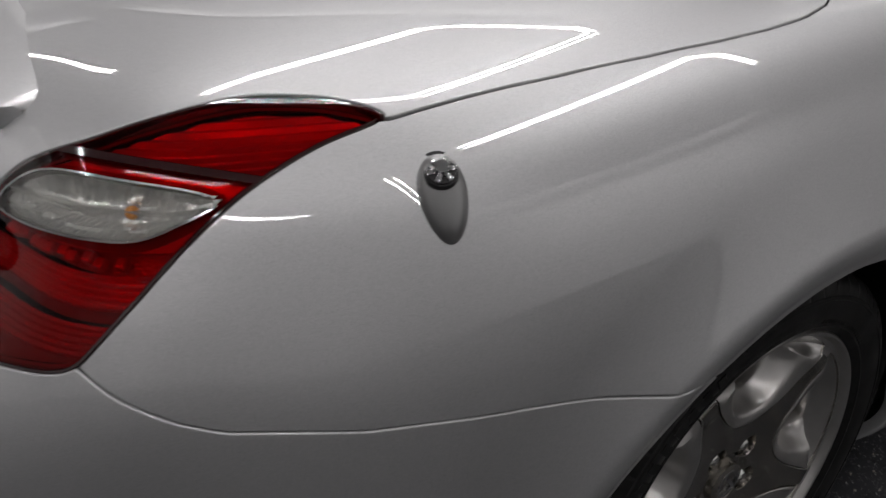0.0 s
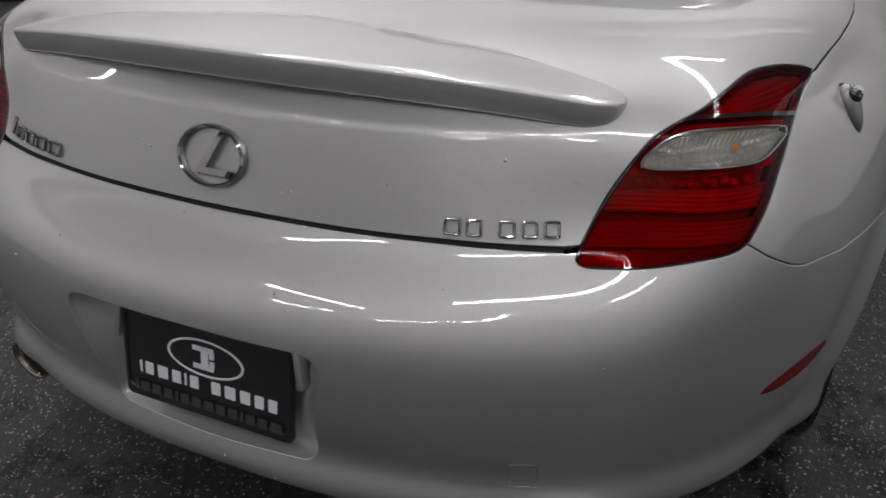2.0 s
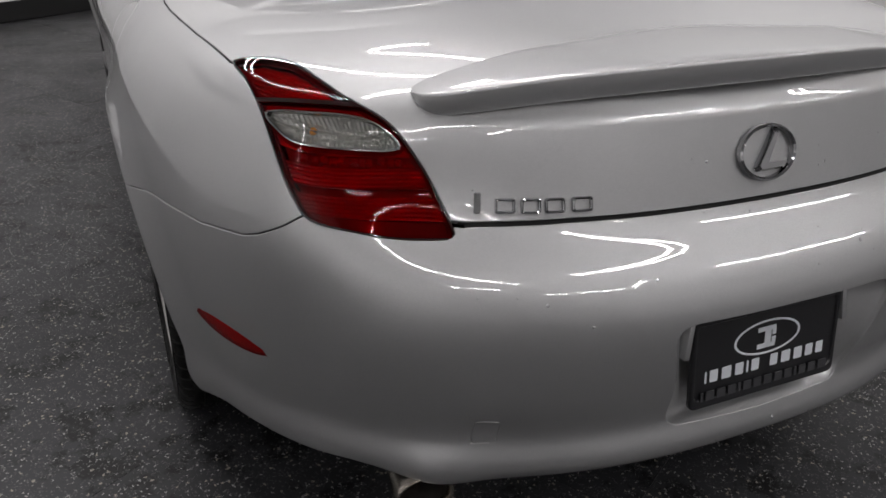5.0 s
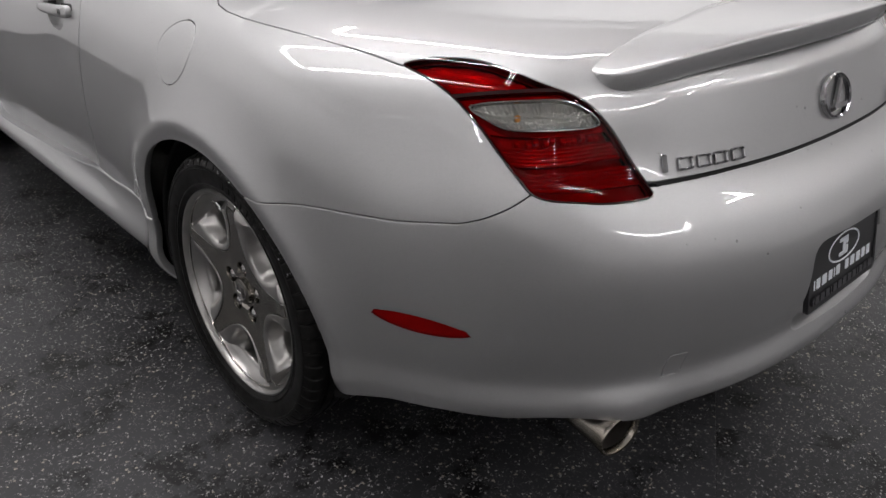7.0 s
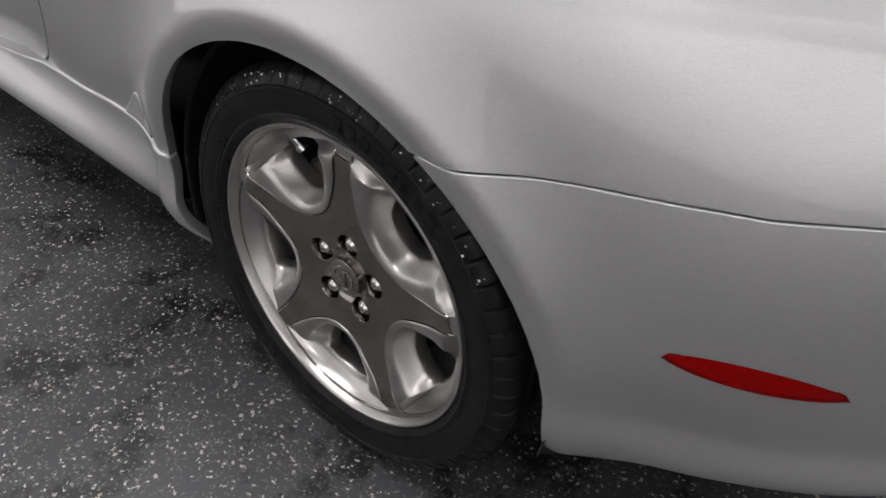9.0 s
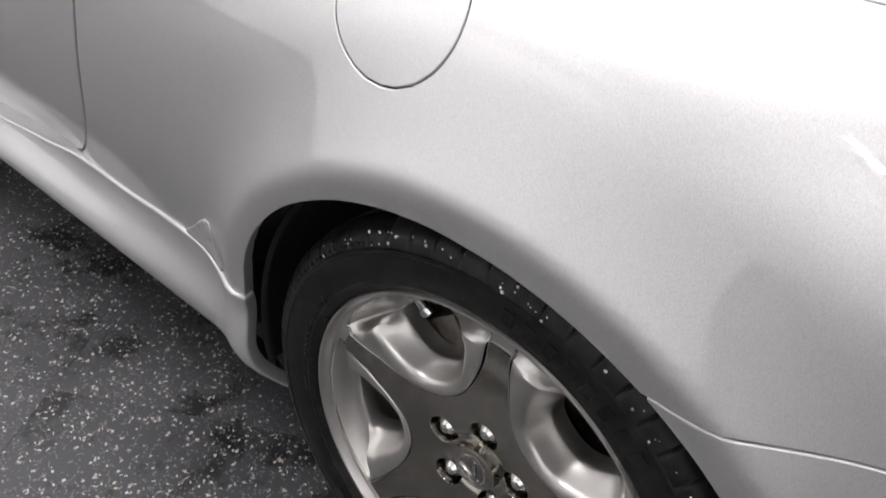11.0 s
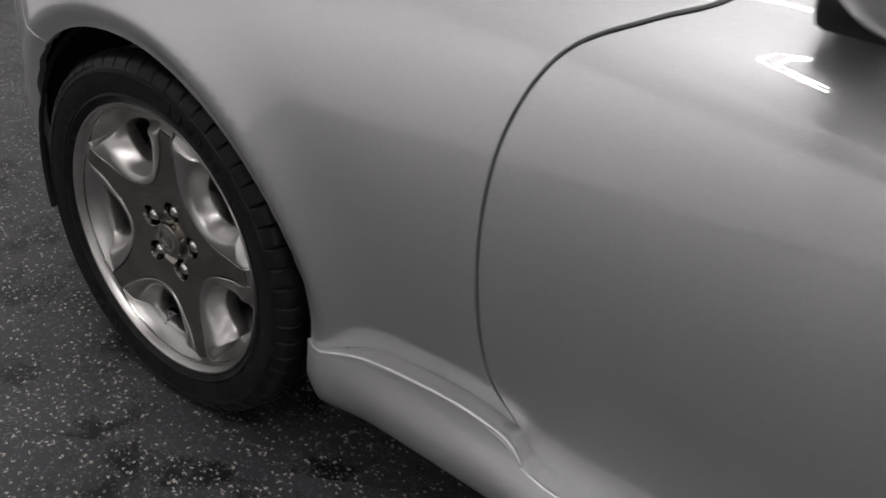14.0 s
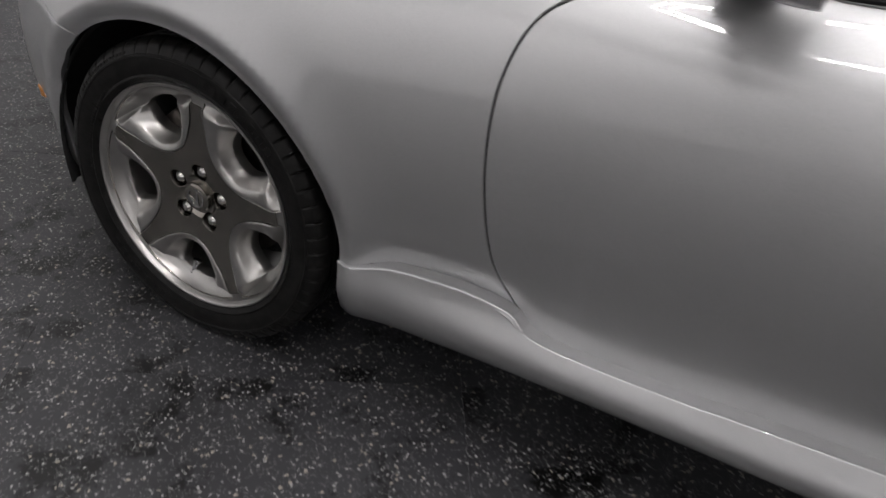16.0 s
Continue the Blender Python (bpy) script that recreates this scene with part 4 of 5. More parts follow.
def build_lamp(side, bm):
    turn = mirror if side < 0 else (lambda a: a)
    c = centres(bm)
    cl, sp, bo, lv = clear_field(c), split_field(c), lamp_field(c), lamp_level(c)
    edge = (bo > -.0032) | (np.abs(sp) < .003)
    lamp = new("tail_lamp")
    lamp.parent, lamp.matrix_parent_inverse = car, car.matrix_basis.inverted()
    lamp.matrix_basis = pose(side * .63, .3, .8)
    lamp["label"] = "red tail lamp with a clear reversing light window"

    def behind(name, keep, depth, mat, rib=0.0, label=""):
        co, no, faces = turn(pull(bm, keep))
        if not faces:
            return
        k = ((lamp_level(co * (side, 1, 1)) - .7228) / PITCH) % 1
        ob = from_arrays(name, co - no * (depth + rib * np.abs(2 * k - 1))[:, None], faces, mat, lamp, label)
        ob.data.set_sharp_from_angle(angle=radians(24))
    rim, low = (bo > -.007), (sp < -.003) & (cl > .0016)
    behind("bezel", rim | (np.abs(sp) < .003) | (low & (cl < .008)), .010, BEZEL, 0, "dark inner bezel")
    behind("upper_reflector", ~rim & (sp > .003), .014, RED_REFLECTOR, .0026, "finely ribbed bright reflector")
    low &= ~rim & (cl > .008)
    z = [.7228 + PITCH * k for k in range(30)]
    for name, z0, z1, depth, mat, rib in (("window_surround", z[19], 1, .012, RED_REFLECTOR, 0), ("diode_tray", z[16], z[19], .024, PRISM, 0), ("bright_strip", z[11], z[16], .012, RED_REFLECTOR, .0022),
                                          ("dark_step", z[9], z[11], .022, BEZEL, 0), ("prism_field", z[4], z[9], .009, PRISM, .0010), ("lamp_foot", 0, z[4], .016, BEZEL, 0)):
        behind(name, low & (lv > z0) & (lv < z1), depth, mat, rib)
    sheet("surround", turn(pull(bm, edge)), BORDER, lamp, "dark glossy lens border", .024, .001)
    sheet("upper_lens", turn(pull(bm, ~edge & (sp > 0))), RED_DEEP, lamp, "dark red upper lens", .002, .0005)
    sheet("lower_lens", turn(pull(bm, ~edge & (sp < 0) & (cl > .0016))), RED_LENS, lamp, "red lower lens", .002, .0005)
    sheet("window_rim", turn(pull(bm, ~edge & (sp < 0) & (cl > 0) & (cl < .0016))), SATIN_RIM, lamp, "thin bright window rim", .008, .0006)
    sheet("clear_window", turn(pull(bm, ~edge & (sp < 0) & (cl < 0))), CLEAR_LENS, lamp, "clear ribbed window", .002, .0005)
    # a dished silver reflector behind the clear window, stepped, with a ledge across it
    co, no, faces = turn(pull(bm, (cl < .0016) & (sp < 0)))
    at = co * (side, 1, 1)
    inward = np.clip(-clear_field(at) / .016, 0, 1)
    lv2 = lamp_level(at)
    k = ((lv2 - .7228) / (2 * PITCH)) % 1
    flute = np.abs(2 * (((at[:, 0] - .560) / .006) % 1) - 1)
    ledge = np.clip(1 - np.abs(lv2 - .8502) / .003, 0, 1)
    ob = from_arrays("reflector", co - no * (.006 + .016 * inward - .010 * ledge + .004 * k + .0016 * flute)[:, None], faces, SILVERED, lamp, "silvered reflector")
    ob.data.set_sharp_from_angle(angle=radians(24))
    grid, nrm = pull(bm, np.ones(len(c), bool))[:2]
    bb = bmesh.new()
    bmesh.ops.create_uvsphere(bb, u_segments=16, v_segments=10, radius=.0058, matrix=pose(side * .668, .311, .841))
    ob = part("bulb", bb, AMBER, lamp, "amber bulb")
    ob.data.polygons.foreach_set("use_smooth", [True] * len(ob.data.polygons))

    def spot(x, z, depth):
        i = np.argmin((grid[:, 0] - x) ** 2 + (grid[:, 2] - z) ** 2)
        return (grid[i] - nrm[i] * depth) * (side, 1, 1)
    # a row of diode cups
    for k in range(11):
        x = .566 + .0132 * k
        db = bmesh.new()
        box(db, pose(*spot(x, (z[16] + z[19]) / 2 + .05 * (x - .62), .016), 30, 0, 35 * side), (.0095, .010, .0095), .0024)
        part("diode", db, RED_REFLECTOR, lamp)


for side in (1, -1):
    build_lamp(side, lamp_bm)
lamp_bm.free()


def build_spoiler():
    """A lip that grows out of the lid, with rounded tips."""
    bpy.context.view_layer.update()

    def deck(x, y):
        ok, place, _, _ = trunk_lid.ray_cast(trunk_lid.matrix_world.inverted() @ Vector((x, y, 2)), (0, 0, -1))
        return place.z if ok else .90
    n, rows = 121, []
    for u in np.linspace(-1, 1, n):
        s = math.sin(u * math.pi / 2)
        x = .532 * s
        k = max(0.0, 1 - abs(s) ** 26) ** .5                    # closes the rounded tips
        yb, yf = .128 + .36 * x * x, .300 + .09 * x * x + .060 * math.exp(-(x / .22) ** 2)
        mid = yb + .35 * (yf - yb)
        ye, yf = mid + (yb - mid) * k, mid + (yf - mid) * k
        ze = .9445 - .11 * x * x - .17 * x**4
        zf = min(deck(x, yf) + .0015, ze + .004) * k + (ze - .004) * (1 - k)
        h = (.038 - .014 * x * x) * k + .002
        run = yf - ye
        sec = [(yf + .001, zf - .012 * k), (yf + .001, zf - .001)]
        for v in np.linspace(0, 1, 9):
            sec.append((yf - (run - .004 * k) * v, zf + (ze - zf) * v + .008 * v * (1 - v) * k))
        sec += [(ye + .0022 * k, ze - .0007), (ye + .0006 * k, ze - .0024), (ye, ze - .005 * k), (ye + .003 * k, ze - h * .55), (ye + .006 * k, ze - h * .93), (ye + .008 * k, ze - h), (ye + .013 * k, ze - h - .0005),
                (ye + run * .45, ze - h - .001 * k), (ye + run * .8, ze - h - .004 * k)]
        rows.append([(x, y, z) for y, z in sec])
    v = np.array(rows).reshape(-1, 3)
    faces = grid_faces(n, len(rows[0]))
    ends = [tuple(range(len(rows[0])))[::-1], tuple((n - 1) * len(rows[0]) + k for k in range(len(rows[0])))]
    ob = from_arrays("spoiler", v, [f[::-1] for f in faces] + [e[::-1] for e in ends], PAINT, trunk_lid, "silver lip spoiler on the trunk lid")
    ob.data.set_sharp_from_angle(angle=radians(50))
    return ob


build_spoiler()


# ---- number plate and badges ----
def smooth_part(name, bm, mat, parent, label="", angle=35):
    bmesh.ops.recalc_face_normals(bm, faces=bm.faces)
    ob = part(name, bm, mat, parent, label)
    ob.data.polygons.foreach_set("use_smooth", [True] * len(ob.data.polygons))
    ob.data.set_sharp_from_angle(angle=radians(angle))
    return ob


def rounded(w, h, r, n=6):
    out = []
    for cx, cy, a in ((w / 2 - r, h / 2 - r, 0), (-w / 2 + r, h / 2 - r, 90), (-w / 2 + r, -h / 2 + r, 180), (w / 2 - r, -h / 2 + r, 270)):
        out += [(cx + r * math.cos(math.radians(a + 90 * k / n)), cy + r * math.sin(math.radians(a + 90 * k / n))) for k in range(n + 1)]
    return out


def slab(bm, m, outline, thick, chamfer=0.0):
    """A flat plate of the outline, its face towards local +z."""
    o = np.array(outline)
    mid = o.mean(0)
    size = np.abs(o - mid).max()
    rings = [(1, 0), (1, thick - chamfer)] + ([(1 - chamfer / size, thick)] if chamfer else [])
    rows = [[bm.verts.new(m @ Vector((*(mid + (p - mid) * k), z))) for p in o] for k, z in rings]
    n = len(o)
    for a, b in zip(rows[:-1], rows[1:]):
        for i in range(n):
            bm.faces.new((a[i], a[(i + 1) % n], b[(i + 1) % n], b[i]))
    bm.faces.new(rows[-1])
    bm.faces.new(rows[0][::-1])


def hoop(bm, m, outline, inner, thick):
    """A flat ring between an outline and its inner line, with a ridge."""
    a, b = np.array(outline), np.array(inner)
    mid = (a + b) / 2
    rows = [[bm.verts.new(m @ Vector((*p, z))) for p in line] for line, z in ((a, 0), (a * .7 + mid * .3, thick * .75), (mid, thick), (b * .7 + mid * .3, thick * .75), (b, 0))]
    n = len(a)
    for r, s in zip(rows[:-1], rows[1:]):
        for i in range(n):
            bm.faces.new((r[i], r[(i + 1) % n], s[(i + 1) % n], s[i]))


PLATE_AT = Matrix.Translation((0, .0115, .492)) @ Matrix(((1, 0, 0, 0), (0, .160, -.987, 0), (0, .987, .160, 0), (0, 0, 0, 1)))


def build_plate():
    # the hollow in the bumper
    co, no, faces = whole(recess_arrays)
    edge = rim_edges(faces)
    n = len(co)
    layers = [co]
    for wide, tall, deep in ((.993, .99, .004), (.975, .97, .012), (.90, .94, .019), (.77, .90, .03)):
        layers.append(np.array([(x * wide, max(.040 + .10 * (z - .49), y + .02) if deep > .02 else y + deep, .50 + (z - .50) * tall) for x, y, z in co]))
    side = [(k * n + a, k * n + b, (k + 1) * n + b, (k + 1) * n + a) for k in range(4) for a, b in edge]
    from_arrays("plate_recess", np.vstack(layers), [tuple(4 * n + i for i in f) for f in faces] + side, PAINT, rear_bumper, "hollow for the plate")
    bm = bmesh.new()
    slab(bm, PLATE_AT @ pose(0, 0, -.004), rounded(.312, .164, .012), .006, .0015)
    plate = smooth_part("dealer_plate", bm, PLATE_BLACK, car, "black dealer plate with pale bars and an oval badge")
    bm = bmesh.new()
    hoop(bm, PLATE_AT @ pose(0, 0, .0021), rounded(.312, .164, .012), rounded(.296, .128, .010), .004)
    smooth_part("plate_frame", bm, PLATE_BLACK, plate, "black plate frame")
    # oval badge: ring and a block sign
    bm = bmesh.new()
    hoop(bm, PLATE_AT @ pose(0, .018, .0022), oval(0, 0, .071, .031), oval(0, 0, .066, .027), .0012)
    smooth_part("oval_badge", bm, PLATE_WHITE, plate, "thin pale oval")
    bm = bmesh.new()
    for x, y, w, h in ((0, .018, .013, .038), (-.003, .033, .038, .008), (-.003, .003, .038, .008), (.013, .026, .008, .012), (.013, .010, .008, .012)):
        box(bm, PLATE_AT @ pose(x, y, .0026), (w, h, .0012))
    part("block_sign", bm, PLATE_WHITE, plate, "pale block sign")
    # the firm's name as plain bars
    x = -.128
    for w in (.005, .020, .024, .021, .005, .020, .012, .020, .024, .022, .020, .019):
        if abs(w - .012) > 1e-6:
            b = bmesh.new()
            slab(b, PLATE_AT @ pose(x + w / 2, -.0275, .002), rounded(w * .80, .021, .0018, 3), .0009)
            part("bar", b, PLATE_WHITE, plate)
        x += w + .0042
    x = -.136
    for k in range(14):
        w = (.006, .018, .019, .018, .006, .018, .018, .019, .018, .018, .006, .017, .018, .021)[k]
        b = bmesh.new()
        slab(b, PLATE_AT @ pose(x + w / 2, -.060, .004), rounded(w * .9, .016, .0015, 3), .0022)
        part("raised_bar", b, PLATE_GREY, plate)
        x += w + .0042
    text = bpy.data.curves.new("city", "FONT")
    text.body, text.size, text.extrude, text.align_x, text.align_y = "SAN DIEGO", .019, .001, "CENTER", "CENTER"
    tmp = bpy.data.objects.new("city", text)
    scene.collection.objects.link(tmp)
    me = bpy.data.meshes.new_from_object(tmp.evaluated_get(bpy.context.evaluated_depsgraph_get()))
    bpy.data.objects.remove(tmp)
    me.transform(PLATE_AT @ pose(0, .072, .0055) @ Matrix.Diagonal((1.25, 1, 1, 1)))
    me.materials.clear()
    hang("raised_letters", me, PLATE_GREY, plate, "raised dark words SAN DIEGO")
    for s in (-1, 1):
        b = bmesh.new()
        box(b, PLATE_AT @ pose(s * .165, .045, -.004, 0, 0, s * 8), (.011, .062, .022), .003)
        smooth_part("plate_bracket", b, PAINT, rear_bumper, "silver bracket beside the plate")


build_plate()


def on_skin(x, z):
    """Place and slope of the tail at a width and a height."""
    at = lambda x_, z_: trunk_hit(x_, z_)
    p = at(x, z)
    px, pz = at(x + .01, z) - p, at(x, z + .01) - p
    n = px.cross(pz).normalized()
    n = n if n.y < 0 else -n
    ex = px.normalized()
    ez = n.cross(ex).normalized()
    ez = ez if ez.z > 0 else -ez
    ex = ez.cross(n)
    return Matrix.Translation(p) @ Matrix((ex, ez, n)).transposed().to_4x4()


def trunk_hit(x, z):
    hit, place, _, _ = trunk_lid.ray_cast(trunk_lid.matrix_world.inverted() @ Vector((x, -1, z)), (0, 1, 0))
    return place if hit else Vector((x, .1, z))


bpy.context.view_layer.update()
emblem_at = on_skin(-.003, .801)
bm = bmesh.new()
hoop(bm, emblem_at @ pose(0, 0, .001), oval(0, 0, .0585, .0455, 0, 1, 56), oval(0, 0, .0500, .0380, 0, 1, 56), .010)
badge = smooth_part("round_emblem", bm, BADGE, trunk_lid, "chrome oval emblem on the trunk lid")
bm = bmesh.new()
stroke = [(.011, .036), (.022, .036), (-.006, -.018), (.040, -.018), (.034, -.029), (-.022, -.029), (-.026, -.022)]
slab(bm, emblem_at @ pose(0, 0, .001), stroke, .010, .0075)
smooth_part("emblem_stroke", bm, BADGE, badge, "bent chrome stroke")


def letter(x, z, w, h, kind):
    m = on_skin(x, z) @ pose(0, 0, .0008)
    bm = bmesh.new()
    if kind == "ring":
        hoop(bm, m, rounded(w, h, .004, 4), rounded(w - .009, h - .009, .002, 4), .0065)
    else:
        slab(bm, m, rounded(w, h, .0018, 3), .004, .0012)
    smooth_part("badge_bar", bm, BADGE, trunk_lid)


# two badges of chrome bars, one a side
for k, (x, w, kind) in enumerate(((-.473, .010, "bar"), (-.437, .030, "ring"), (-.402, .030, "ring"), (-.368, .030, "ring"), (-.328, .032, "ring"))):
    letter(x, .757 if k else .760, w, .023 if k else .030, kind)
for x, w, kind in ((.356, .024, "ring"), (.383, .022, "ring"), (.423, .023, "ring"), (.450, .022, "ring"), (.476, .022, "ring")):
    letter(x, .755, w, .024, kind)


# ---- antenna base, exhaust, handles, mirrors ----
def build_antenna():
    n = Vector((.80, -.35, .48)).normalized()
    up = Vector((-.028, .004, .062)).normalized()
    up = (up - n * up.dot(n)).normalized()
    m = Matrix.Translation((.801, .519, .846)) @ Matrix((up.cross(n), up, n)).transposed().to_4x4()
    bm = bmesh.new()
    n_, rows = 40, []
    for k, h in ((1.045, -.008), (1.045, .0015), (.97, .002)):
        rows.append([bm.verts.new(m @ Vector((.0215 * k * math.cos(t) * (1 + .16 * math.sin(t)), .0395 * k * math.sin(t), h))) for t in np.linspace(0, 2 * math.pi, n_, endpoint=False)])
    for a, b in zip(rows[:-1], rows[1:]):
        for i in range(n_):
            bm.faces.new((a[i], a[(i + 1) % n_], b[(i + 1) % n_], b[i]))
    bm.faces.new(rows[-1])
    base = smooth_part("antenna_base", bm, BLACK, car, "antenna base with black gasket")
    bm = bmesh.new()
    rows = []
    for k in np.linspace(0, 1, 9):
        h, s = .002 + .015 * math.sin(k * math.pi / 2), math.cos(k * math.pi / 2) ** .6 if k < 1 else 0
        rows.append([bm.verts.new(m @ Vector((.0205 * s * math.cos(t) * (1 + .16 * math.sin(t)), .0378 * s * math.sin(t) + .008 * k, h + .004 * k * math.sin(t) * s))) for t in np.linspace(0, 2 * math.pi, n_, endpoint=False)])
    for a, b in zip(rows[:-1], rows[1:]):
        for i in range(n_):
            bm.faces.new((a[i], a[(i + 1) % n_], b[(i + 1) % n_], b[i]))
    smooth_part("antenna_foot", bm, SATIN, base, "satin grey teardrop foot")
    top = m @ pose(0, .021, .0135, -28, 0, 0)
    for name, mat, r, h, z, seg in (("socket_well", BLACK, .0142, .004, .0015, 40), ("socket_ring", BLACK, .0125, .005, .003, 40), ("socket", CHROME, .0062, .012, .007, 24)):
        bm = bmesh.new()
        tube(bm, top @ pose(0, 0, z), r, r * .92, h, seg)
        smooth_part(name, bm, mat, base)
    for k in range(6):
        a = k * 60
        bm = bmesh.new()
        box(bm, top @ pose(0, 0, 0, 0, 0, a) @ pose(.0085, 0, .0062), (.006, .0045, .003), .0008)
        smooth_part("socket_lug", bm, CHROME, base)


SATIN = material("satin_grey", (.30, .30, .30), .38, 1.0)
build_antenna()


def build_exhaust(side):
    prof = [(.036, -.17), (.0440, -.05), (.0455, -.012), (.0468, -.004), (.0468, .002), (.0445, .0055), (.0405, .002), (.0392, -.01), (.036, -.10), (.0, -.11)]
    n, rows = 48, []
    m = Matrix.Translation((side * .563, .119, .270)) @ Matrix(((1, 0, 0, 0), (0, 0, -1, 0), (0, 1, 0, 0), (0, 0, 0, 1))) @ pose(0, 0, 0, 3, side * 6, 0)
    for r, z in prof:
        rows.append([m @ Vector((r * 1.08 * math.cos(t), r * .92 * math.sin(t), z)) for t in np.linspace(0, 2 * math.pi, n, endpoint=False)])
    v = [p for row in rows for p in row]
    outer, inner = [], []
    for k in range(len(rows) - 1):
        for i in range(n):
            f = (k * n + i, k * n + (i + 1) % n, (k + 1) * n + (i + 1) % n, (k + 1) * n + i)
            (outer if k < 7 else inner).append(f)
    tip = from_arrays("exhaust_tip", v[:8 * n], outer, PIPE, car, "stained steel exhaust tip")
    from_arrays("soot_lining", v[7 * n:], [tuple(i - 7 * n for i in f) for f in inner], SOOT, tip, "sooty inside of the tip")


for side in (-1, 1):
    build_exhaust(side)


def build_handle(side, parent):
    """A flat-faced pull handle over its cup, with a black gasket under each end."""
    def half_height(s):
        h = .0108 + .0054 * s**1.6
        left, right = min(s / .14, 1), min((1 - s) / .09, 1)
        return h * math.sqrt(1 - (1 - left) ** 2) ** .9 * math.sqrt(1 - (1 - right) ** 2) ** .7

    def middle(s):
        return 1.847 - .228 * s, .8425 + .012 * s
    k, rows = 24, []
    steps = np.concatenate([np.linspace(0, .14, 12) ** 1.0, np.linspace(.16, .94, 26), np.linspace(.95, 1, 9)])
    for s in steps:
        y, z = middle(s)
        h = half_height(s) + .0004
        out = .9035 + .0105 * (1 - abs(2 * s - 1) ** 4)
        d = .0095 * min(1, h / .008)
        row = []
        for t in np.linspace(0, 2 * np.pi, k, endpoint=False):
            cs, sn = math.cos(t), math.sin(t)
            u, v = np.sign(cs) * abs(cs) ** .55, np.sign(sn) * abs(sn) ** .7
            row.append((side * (out + d * u - .0012 * v), y, z + h * v))
        rows.append(row)
    n = len(rows)
    v = np.array(rows).reshape(-1, 3)
    f = [(i * k + j, i * k + (j + 1) % k, (i + 1) * k + (j + 1) % k, (i + 1) * k + j) for i in range(n - 1) for j in range(k)]
    f += [tuple(range(k))[::-1], tuple((n - 1) * k + j for j in range(k))]
    f = [q[::-1] for q in f] if side < 0 else f
    grip = from_arrays("door_handle", v, f, PAINT, parent, "silver pull handle")
    for lo, hi in ((0, .24), (.70, 1)):
        ss = np.linspace(lo, hi, 22)
        up = [(middle(s)[0], middle(s)[1] + half_height(s) + .0022) for s in ss]
        dn = [(middle(s)[0], middle(s)[1] - half_height(s) - .0026) for s in ss[::-1]]
        o = np.array(up + dn)
        o[:, 0] += np.where(np.abs(o[:, 0] - 1.847) < .004, .0022, 0) - np.where(np.abs(o[:, 0] - 1.619) < .003, .0026, 0)
        m_ = len(o)
        vv = [(side * x, p[0], p[1]) for x in (.878, .8985) for p in o]
        fc = [(i, (i + 1) % m_, m_ + (i + 1) % m_, m_ + i) for i in range(m_)] + [tuple(m_ + i for i in range(m_))]
        from_arrays("handle_base", vv, fc, BLACK, grip, "black gasket", False)
    if side < 0:
        bm = bmesh.new()
        tube(bm, pose(side * .9175, 1.650, .8530, 0, 90, 0), .0085, .0080, .009, 28)
        lock = smooth_part("lock", bm, SATIN, grip, "key lock")
        bm = bmesh.new()
        box(bm, pose(side * .9222, 1.650, .8530), (.0012, .0018, .008))
        part("keyhole", bm, GAP, lock)


for side, d in zip((1, -1), doors):
    build_handle(side, d)


def build_mirror(side, parent):
    n, k = 28, 22
    rows = []
    for a in np.linspace(0, 1, n):                     # from the glass face forwards
        y = 2.568 + .125 * a
        s = math.sqrt(max(0.0, 1 - a**2.4))
        cx, cz = .905 - .02 * a, 1.008 - .012 * a
        rows.append([(side * (cx + .096 * s * np.sign(math.cos(t)) * abs(math.cos(t)) ** .7), y, cz + .064 * s * np.sign(math.sin(t)) * abs(math.sin(t)) ** .75) for t in np.linspace(0, 2 * np.pi, k, endpoint=False)])
    v = np.array(rows).reshape(-1, 3)
    f = [(i * k + j, i * k + (j + 1) % k, (i + 1) * k + (j + 1) % k, (i + 1) * k + j) for i in range(n - 1) for j in range(k)]
    f = f if side < 0 else [q[::-1] for q in f]
    shell = from_arrays("mirror", v, f, PAINT, parent, "silver door mirror")
    gl = [(side * (.905 + .089 * np.sign(math.cos(t)) * abs(math.cos(t)) ** .7), 2.571, 1.008 + .058 * np.sign(math.sin(t)) * abs(math.sin(t)) ** .75) for t in np.linspace(0, 2 * np.pi, k, endpoint=False)]
    rim = [(x, 2.568, z) for x, _, z in (tuple(p) for p in np.array(rows[0]))]
    from_arrays("mirror_glass", gl, [tuple(range(k))[::side]], CHROME, shell, "mirror glass", False)
    from_arrays("mirror_rim", rim + gl, [(i, (i + 1) % k, k + (i + 1) % k, k + i)[::side] for i in range(k)], BLACK, shell)
    bm = bmesh.new()
    box(bm, pose(side * .800, 2.660, .955, 0, side * 18, 0), (.11, .085, .040), .014)
    smooth_part("mirror_foot", bm, BLACK, shell, "black mirror foot")


for side, d in zip((1, -1), doors):
    build_mirror(side, d)


# ---- belt trim, glass and roof ----
SEAL = material("seal_rubber", (.008, .008, .009), .30, spec=.35)
TINTED = lens_material("tinted_glass", (.10, .12, .12), .01)
BELT = [(.25, 1.352, .976), (.35, 1.362, .976), (.387, 1.387, .977), (.46, 1.434, .980), (.53, 1.476, .983), (.60, 1.518, .986), (.655, 1.558, .988), (.70, 1.600, .990), (.744, 1.68, .988), (.756, 1.83, .978), (.757, 2.1, .959), (.762, 2.3, .947), (.772, 2.45, .938), (.768, 2.60, .931), (.70, 2.78, .945)]


